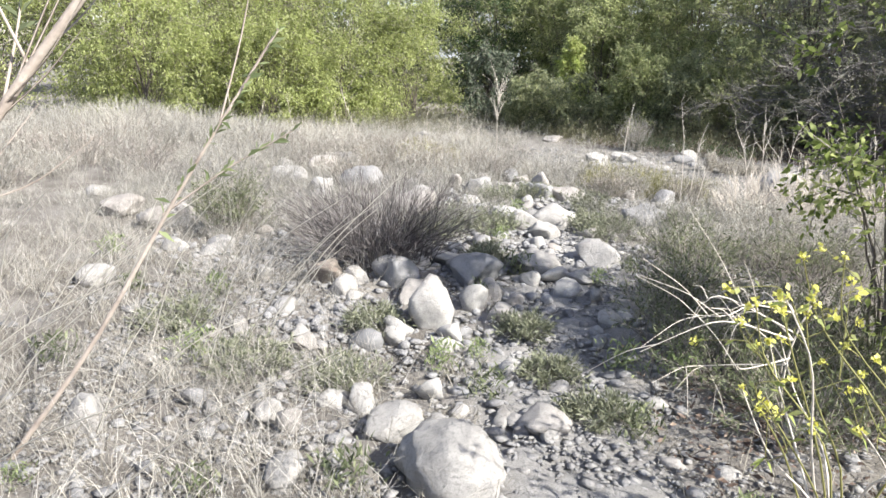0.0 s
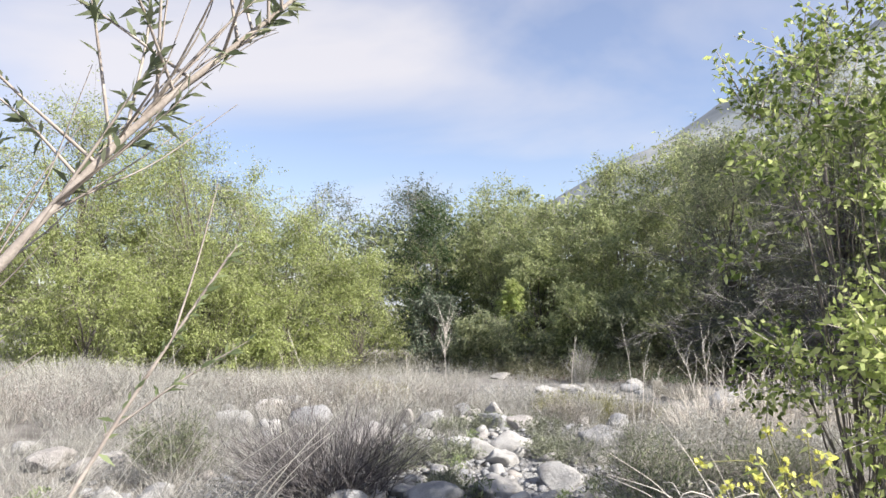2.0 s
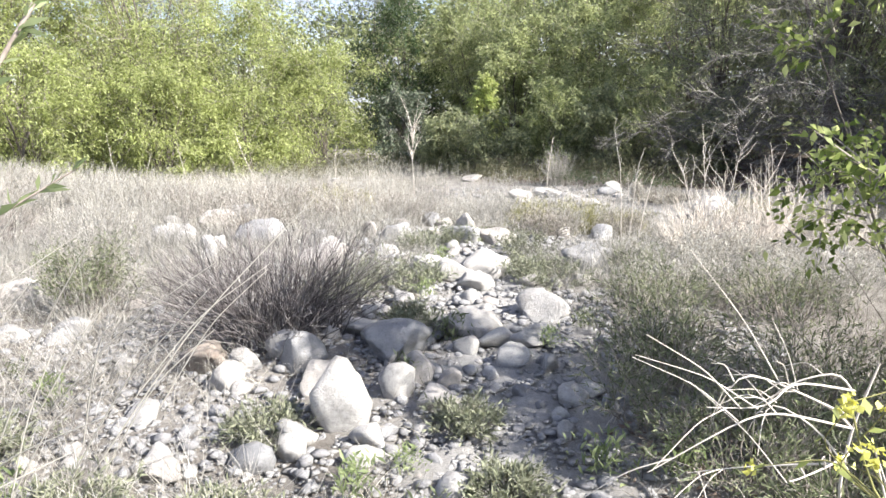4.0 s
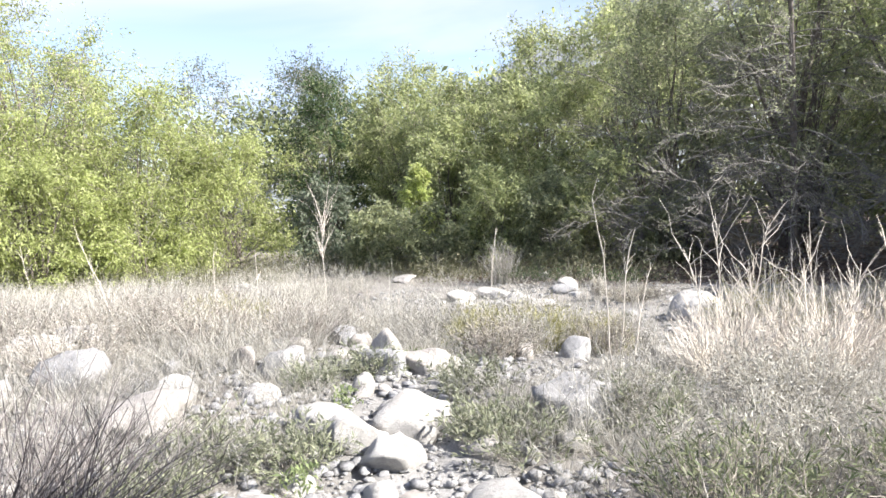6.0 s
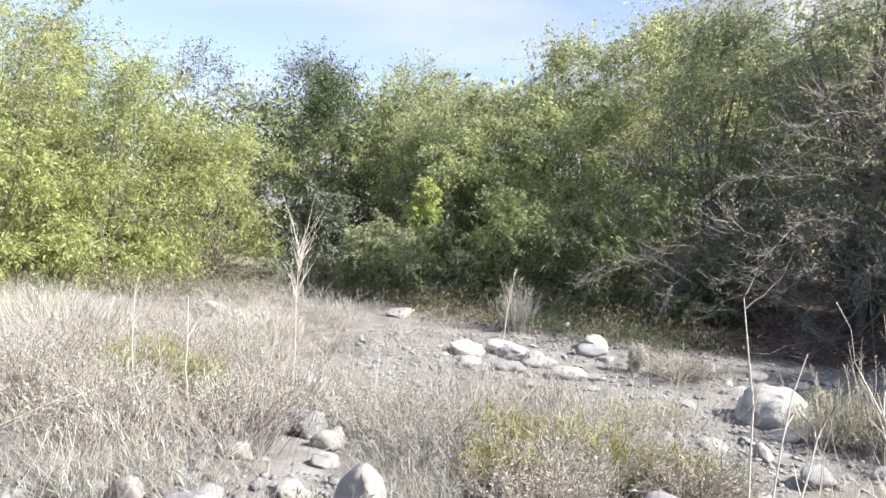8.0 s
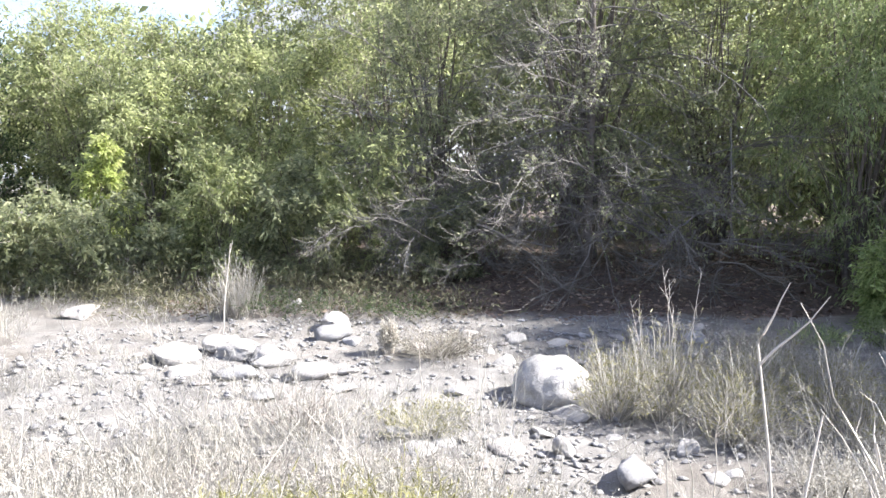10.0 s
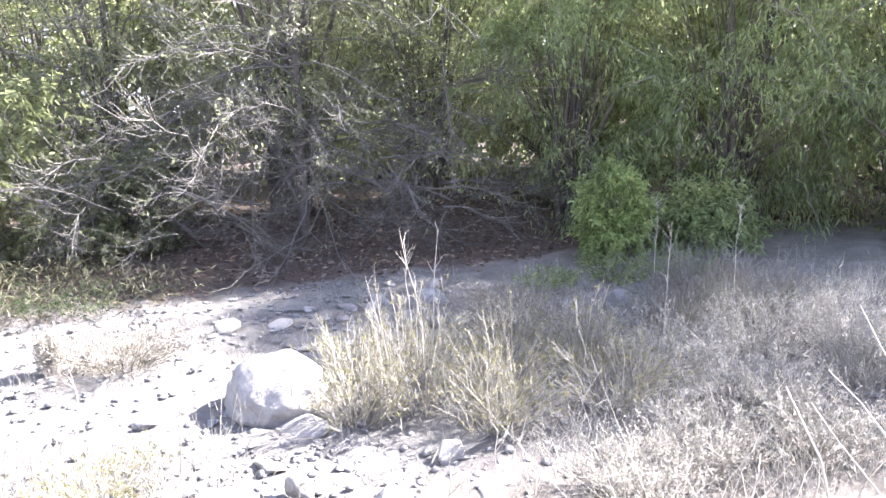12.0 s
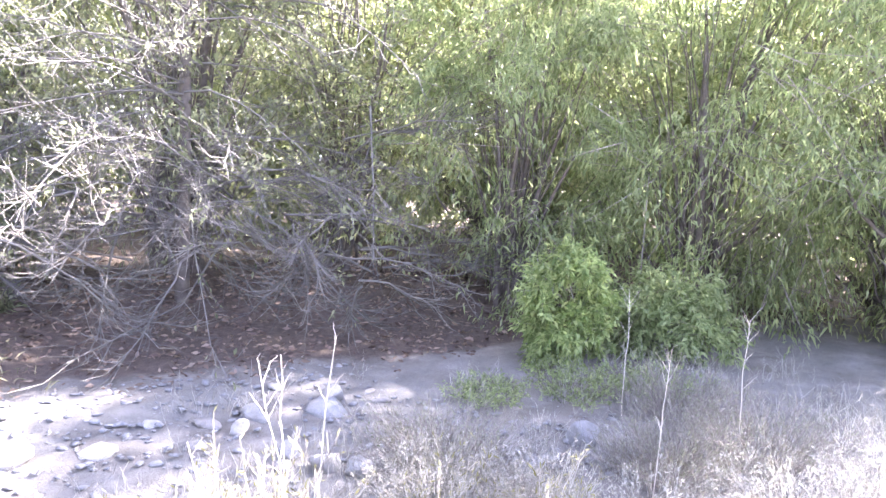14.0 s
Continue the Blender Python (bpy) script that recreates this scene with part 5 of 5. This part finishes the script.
def near_willow():
    """The pale leaning willow at the start of the path, leafy only at its tips."""
    rng = np.random.default_rng(511)
    root = thing("leaning_willow", -2.3, 1.9, "leaning bare pale willow with narrow leaves at its tips", "tree")
    z0 = float(height(-2.3, 1.9))
    o = np.array([-2.3, 1.9, z0])
    main = np.array([(-2.3, 1.9, 0.0), (-1.7, 2.05, 0.95), (-1.11, 2.24, 1.78), (-0.79, 2.35, 2.17), (-0.42, 2.47, 2.5), (-0.12, 2.58, 2.85)]) - o
    rods(root, "limb", [main], 0.023, 0.005, BARK_PALE)
    subs = []
    for k in range(26):
        f = 0.3 + 0.027 * k
        at = np.array([np.interp(f, np.linspace(0, 1, 6), main[:, i]) for i in range(3)])
        d = unit(np.array([rng.normal(-0.1, 0.35), rng.normal(0, 0.4), rng.uniform(0.5, 1.1)]))
        ln = rng.uniform(0.5, 0.95)
        subs.append([at, at + d * ln * 0.5 + rng.normal(0, 0.03, 3), at + d * ln])
    rods(root, "branch", subs, 0.0065, 0.002, BARK_PALE, 4)
    low = []
    for k in range(24):
        f = rng.uniform(0.15, 0.62)
        at = np.array([np.interp(f, np.linspace(0, 1, 6), main[:, i]) for i in range(3)])
        d = unit(np.array([rng.uniform(0.2, 0.8), rng.normal(0, 0.4), rng.uniform(0.3, 1.0)]))
        ln = rng.uniform(0.35, 0.8)
        low.append([at, at + d * ln * 0.55 + rng.normal(0, 0.03, 3), at + d * ln + np.array([0, 0, 0.06])])
    rods(root, "twig", low, 0.005, 0.0015, BARK_PALE, 3)
    p, w = along(subs, 34, rng, 0.3)
    p2, w2 = along([main[3:]], 60, rng, 0.2)
    p, w = np.concatenate([p, p2]), np.concatenate([w, w2])
    d = unit(w + rng.normal(0, 0.55, p.shape))
    size = rng.uniform(0.055, 0.1, len(p))
    tagged(solid("foliage", *leaves(p, d, size, size * 0.22, rng), SAGE, root), kind="stuff")
    # second thin stem
    root2 = thing("slender_willow", -1.75, 2.5, "thin leaning pale willow stem with few leaves", "tree")
    o2 = np.array([-1.75, 2.5, float(height(-1.75, 2.5))])
    a, b = np.array([-1.75, 2.5, 0.0]) - o2 + np.array([0, 0, o2[2] - 0.05]), np.array([-0.62, 2.75, 1.72]) - o2
    line = [a, a + (b - a) * 0.33 + np.array([0.02, 0, -0.05]), a + (b - a) * 0.66 + np.array([-0.01, 0, -0.02]), b]
    rods(root2, "stem", [line], 0.013, 0.005, BARK_PALE)
    side = [[a + (b - a) * 0.6, a + (b - a) * 0.6 + np.array([0.25, 0.05, 0.18]), a + (b - a) * 0.6 + np.array([0.5, 0.08, 0.32])],
            [a + (b - a) * 0.8, a + (b - a) * 0.85 + np.array([0.02, 0.05, 0.2]), a + (b - a) * 0.9 + np.array([0.03, 0.08, 0.42])]]
    rods(root2, "twig", side, 0.005, 0.002, BARK_PALE, 4)
    p, w = along([line[2:], line[1:], side[0]], 26, rng, 0.3)
    d = unit(w + rng.normal(0, 0.5, p.shape))
    size = rng.uniform(0.04, 0.08, len(p))
    tagged(solid("foliage", *leaves(p, d, size, size * 0.24, rng), FRESH, root2), kind="stuff")


near_willow()


def canes():
    """Thin dry canes that lean across the near left bank."""
    rng = np.random.default_rng(512)
    for i in range(44):
        x, y = rng.uniform(-3.4, -0.9), rng.uniform(2.0, 4.6)
        root = thing("dry_cane", x, y, "long thin pale dry cane leaning over the bank", "dry cane", "dry canes")
        d = np.array([rng.uniform(0.2, 1.0), rng.uniform(-0.2, 0.4), rng.uniform(0.4, 1.0)])
        ln = rng.uniform(0.5, 1.5)
        d = d / np.linalg.norm(d) * ln
        rods(root, "stem", [[(0, 0, -0.03), d * 0.5 + np.array([0, 0, 0.08]), d]], 0.0038, 0.0016, STRAW_GOLD, 4)


canes()


def fallen_canes():
    """A few long canes lying propped on the brush of the meadow."""
    for x, y, dx, dy, dz, bow in [(-0.9, 9.1, 1.0, 0.3, 0.42, 0.06), (-1.0, 8.7, 0.7, 0.4, 0.36, 0.04), (0.1, 9.0, -0.8, 0.5, 0.5, 0.05), (-1.8, 9.4, 1.1, 0.1, 0.3, 0.08), (1.9, 9.5, 0.7, 0.5, 0.45, 0.05)]:
        root = thing("dry_cane", x, y, "long pale dry cane propped on meadow brush", "dry cane", "fallen canes")
        rods(root, "stem", [[(0, 0, 0.03), (dx * 0.5, dy * 0.5, dz * 0.5 + bow), (dx, dy, dz)]], 0.0042, 0.002, STRAW_GOLD, 4)


fallen_canes()


def mustard_plant(x, y, seed, count):
    rng = np.random.default_rng(seed)
    root = thing("mustard_plant", x, y, "wild mustard with tangled pale stems and yellow flowers", "wildflower", "wild mustard")
    stems = []
    for k in range(count):
        a = rng.uniform(0, 6.3)
        t = np.array([0.02 + np.cos(a) * rng.uniform(0.15, 0.6), 0.05 + np.sin(a) * rng.uniform(0.1, 0.45), rng.uniform(0.45, 1.02)])
        stems.append([(0, 0, -0.03), t * np.array([0.3, 0.3, 0.45]) + rng.normal(0, 0.04, 3), t * np.array([0.75, 0.75, 0.75]) + rng.normal(0, 0.05, 3), t])
    rods(root, "stem", stems[::2], 0.005, 0.002, TWIG_PALE, 5)
    rods(root, "stem", stems[1::2], 0.0045, 0.002, YELLOWGREEN, 5)
    sub = []
    for s in stems:
        for _ in range(2):
            f = rng.uniform(0.5, 0.95)
            at = np.array([np.interp(f, np.linspace(0, 1, 4), np.array(s)[:, i]) for i in range(3)])
            sub.append([at, at + rng.normal(0, 0.05, 3) + np.array([0, 0, 0.05]), at + rng.normal(0, 0.08, 3) + np.array([0, 0, 0.14])])
    rods(root, "twig", sub, 0.0025, 0.0012, YELLOWGREEN, 3)
    tips = np.array([s[-1] for s in stems] + [s[-1] for s in sub])
    for tip in tips:
        m = 12
        p = np.tile(tip, (m, 1)) + rng.normal(0, 0.007, (m, 3))
        d = unit(rng.normal(0, 1, (m, 3)) + np.array([0, 0, 0.4]))
        size = rng.uniform(0.012, 0.023, m)
        solid("flower", *leaves(p, d, size, size * 0.75, rng, 0), PETAL, root)
    p, w = along([s for s in sub], 3, rng)
    size = rng.uniform(0.03, 0.06, len(p))
    tagged(solid("foliage", *leaves(p, unit(w + rng.normal(0, 0.7, p.shape)), size, size * 0.35, rng), LIME, root), kind="stuff")


mustard_plant(1.28, 1.98, 513, 14)
mustard_plant(1.62, 2.1, 514, 10)


def curling_branch():
    rng = np.random.default_rng(515)
    # bleached curling twigs in front of the dark shrubs
    root = thing("curling_branch", 1.5, 2.8, "bleached leafless curling twigs arching over dark shrubs", "dead plant")
    trunkline = [(0, 0, -0.03), (-0.03, 0.02, 0.2), (-0.02, 0.0, 0.42), (0.05, 0.0, 0.62)]
    rods(root, "stem", [trunkline], 0.006, 0.003, TWIG_PALE, 5)
    arcs = []
    for k in range(9):
        z = rng.uniform(0.12, 0.58)
        reach = rng.uniform(0.25, 0.72)
        a = np.pi + rng.normal(0, 0.35)
        e = np.array([np.cos(a), np.sin(a) * 0.8, 0])
        lift = rng.uniform(-0.12, 0.22)
        arcs.append([(-0.02, 0, z), e * reach * 0.35 + np.array([0, 0, z + lift * 0.5]) + rng.normal(0, 0.02, 3), e * reach * 0.75 + np.array([0, 0, z + lift]) + rng.normal(0, 0.04, 3),
                     e * reach + np.array([0, 0, z + lift * 0.5 + rng.uniform(-0.12, 0.1)])])
    rods(root, "twig", arcs, 0.0042, 0.0014, TWIG_PALE, 5)
    forks = []
    for s in arcs:
        for _ in range(3):
            f = rng.uniform(0.35, 0.95)
            at = np.array([np.interp(f, np.linspace(0, 1, 4), np.array(s, dtype=float)[:, i]) for i in range(3)])
            d = rng.normal(0, 0.08, 3) + np.array([-0.07, 0.02, 0.03])
            forks.append([at, at + d * 0.6 + np.array([0, 0, 0.03]), at + d * 1.5])
    rods(root, "twig", forks, 0.0024, 0.001, TWIG_PALE, 4)


curling_branch()


def bare_boughs(x, y, z, seed, n, toward, reach, mat, label):
    """Bare sweeping boughs that hang out low from the bank trees."""
    rng = np.random.default_rng(seed)
    root = thing("bare_tree", x, y, label, "tree", "bare low boughs")
    t = unit(np.array([toward[0], toward[1], 0.0]))
    paths = []
    for i in range(n):
        start = np.array([rng.normal(0, 0.45), rng.normal(0, 0.45), rng.uniform(0.3, z)])
        d = unit(t + rng.normal(0, 0.75, 3) * np.array([1, 1, 0.3]))
        ln = reach * rng.uniform(0.5, 1.1)
        rise = rng.uniform(-0.1, 0.5)
        paths.append(np.stack([start + d * ln * s + np.array([0, 0, rise * s * ln - 0.26 * s * s * ln]) for s in np.linspace(0, 1, 6)]))
    p = np.array(paths) + rng.normal(0, 0.018, (n, 6, 3))
    p[..., 2] = np.maximum(p[..., 2], 0.05)
    for i in range(min(n, 14)):
        solid("bough", *tubes(p[i:i + 1], 0.014 * (1 - 0.8 * np.linspace(0, 1, 6))[None], 5), mat, root, True)
    sh = side_shoots(p, 20, 0.6, rng, 0.55, 0.2)
    sh2 = side_shoots(sh, 2, 0.22, rng, 0.9, 0.3)
    v = joined([tubes(p[14:], 0.013 * np.ones((max(n - 14, 0), 1)) * (1 - 0.75 * np.linspace(0, 1, 6))[None], 4), tubes(sh, np.array([[0.005, 0.0035, 0.0015]]) * np.ones((len(sh), 1)), 3),
                tubes(short(sh2), np.array([[0.0025, 0.001]]) * np.ones((len(sh2), 1)), 3)]) if n > 14 else joined([tubes(sh, np.array([[0.005, 0.0035, 0.0015]]) * np.ones((len(sh), 1)), 3), tubes(short(sh2), np.array([[0.0025, 0.001]]) * np.ones((len(sh2), 1)), 3)])
    tagged(solid("branchwork", *v, mat, root), kind="stuff")


BOUGH = "bare grey boughs sweeping low over the shaded bank"
bare_boughs(10.2, 15.4, 3.6, 521, 40, (-1.0, -0.35), 3.2, BOUGH_GREY, BOUGH)
bare_boughs(9.5, 14.0, 1.6, 522, 9, (-0.8, -0.5), 1.9, BOUGH_GREY, BOUGH)
bare_boughs(11.2, 13.2, 2.6, 523, 14, (-0.6, -0.8), 2.2, BOUGH_GREY, BOUGH)
bare_boughs(8.4, 17.2, 3.4, 524, 26, (-1.0, -0.2), 2.6, BOUGH_GREY, BOUGH)
THICKET = "low tangle of bare twigs reaching to the shaded ground"
bare_boughs(8.3, 14.9, 1.3, 525, 20, (-0.8, -0.6), 1.5, BOUGH_GREY, THICKET)
bare_boughs(9.9, 13.2, 1.2, 526, 18, (-0.7, -0.7), 1.5, BOUGH_GREY, THICKET)
bare_boughs(7.2, 15.9, 1.3, 527, 18, (-0.8, -0.6), 1.4, BOUGH_GREY, THICKET)


def spire_tree(x, y, h, seed):
    """The half-bare tree on the bank: one straight dark trunk with long fine boughs that sweep out level and droop, few leaves on them."""
    rng = np.random.default_rng(seed)
    root = thing("half_bare_tree", x, y, "half-bare tree with a straight dark trunk and long drooping pale boughs", "tree")
    s = np.linspace(0, 1, 9)
    p = np.stack([0.05 * np.sin(5 * s), 0.04 * np.sin(4 * s + 1), h * s - 0.1], -1)
    solid("trunk", *tubes(p[None], (0.085 * (1 - 0.8 * s))[None], 7), BARK, root, True)
    n = 84
    z = np.sort(rng.uniform(0.7, h * 0.97, n))
    a = np.where(rng.uniform(0, 1, n) < 0.6, np.pi * 1.05 + rng.normal(0, 0.75, n), rng.uniform(0, 2 * np.pi, n))
    ln = (3.0 - 0.24 * z) * rng.uniform(0.55, 1.1, n)
    t = np.linspace(0, 1, 7)[None, :]
    rise, drop = rng.uniform(0.05, 0.45, n)[:, None], rng.uniform(0.2, 0.6, n)[:, None]
    b = np.stack([np.cos(a)[:, None] * ln[:, None] * t, np.sin(a)[:, None] * ln[:, None] * t, z[:, None] + ln[:, None] * (rise * t - drop * t ** 2)], -1)
    b[:, 1:] += np.cumsum(rng.normal(0, 0.022, (n, 6, 3)), 1)
    b[..., 2] = np.maximum(b[..., 2], 0.08)
    for i in range(n):
        solid("bough", *tubes(b[i:i + 1], 0.012 * (1 - 0.8 * t), 4), BOUGH_GREY, root, True)
    sh = side_shoots(b, 16, 0.6, rng, 0.6, 0.2)
    sh2 = side_shoots(sh, 2, 0.24, rng, 0.9, 0.3)
    tagged(solid("branchwork", *joined([tubes(sh, np.array([[0.0045, 0.003, 0.0014]]) * np.ones((len(sh), 1)), 3), tubes(short(sh2), np.array([[0.0024, 0.001]]) * np.ones((len(sh2), 1)), 3)]), BOUGH_GREY, root), kind="stuff")
    m = len(sh) * 3
    who = rng.integers(0, len(sh), m)
    f = rng.uniform(0.3, 1.0, m)[:, None]
    pos = sh[who, 0] * (1 - f) + sh[who, 2] * f
    size = rng.uniform(0.04, 0.085, m)
    tagged(solid("foliage", *leaves(pos, unit(rng.normal(0, 0.7, (m, 3)) + unit(sh[who, 2] - sh[who, 0])), size, size * 0.4, rng), WILLOW_SHADE, root), kind="stuff")


spire_tree(9.4, 14.6, 7.2, 531)
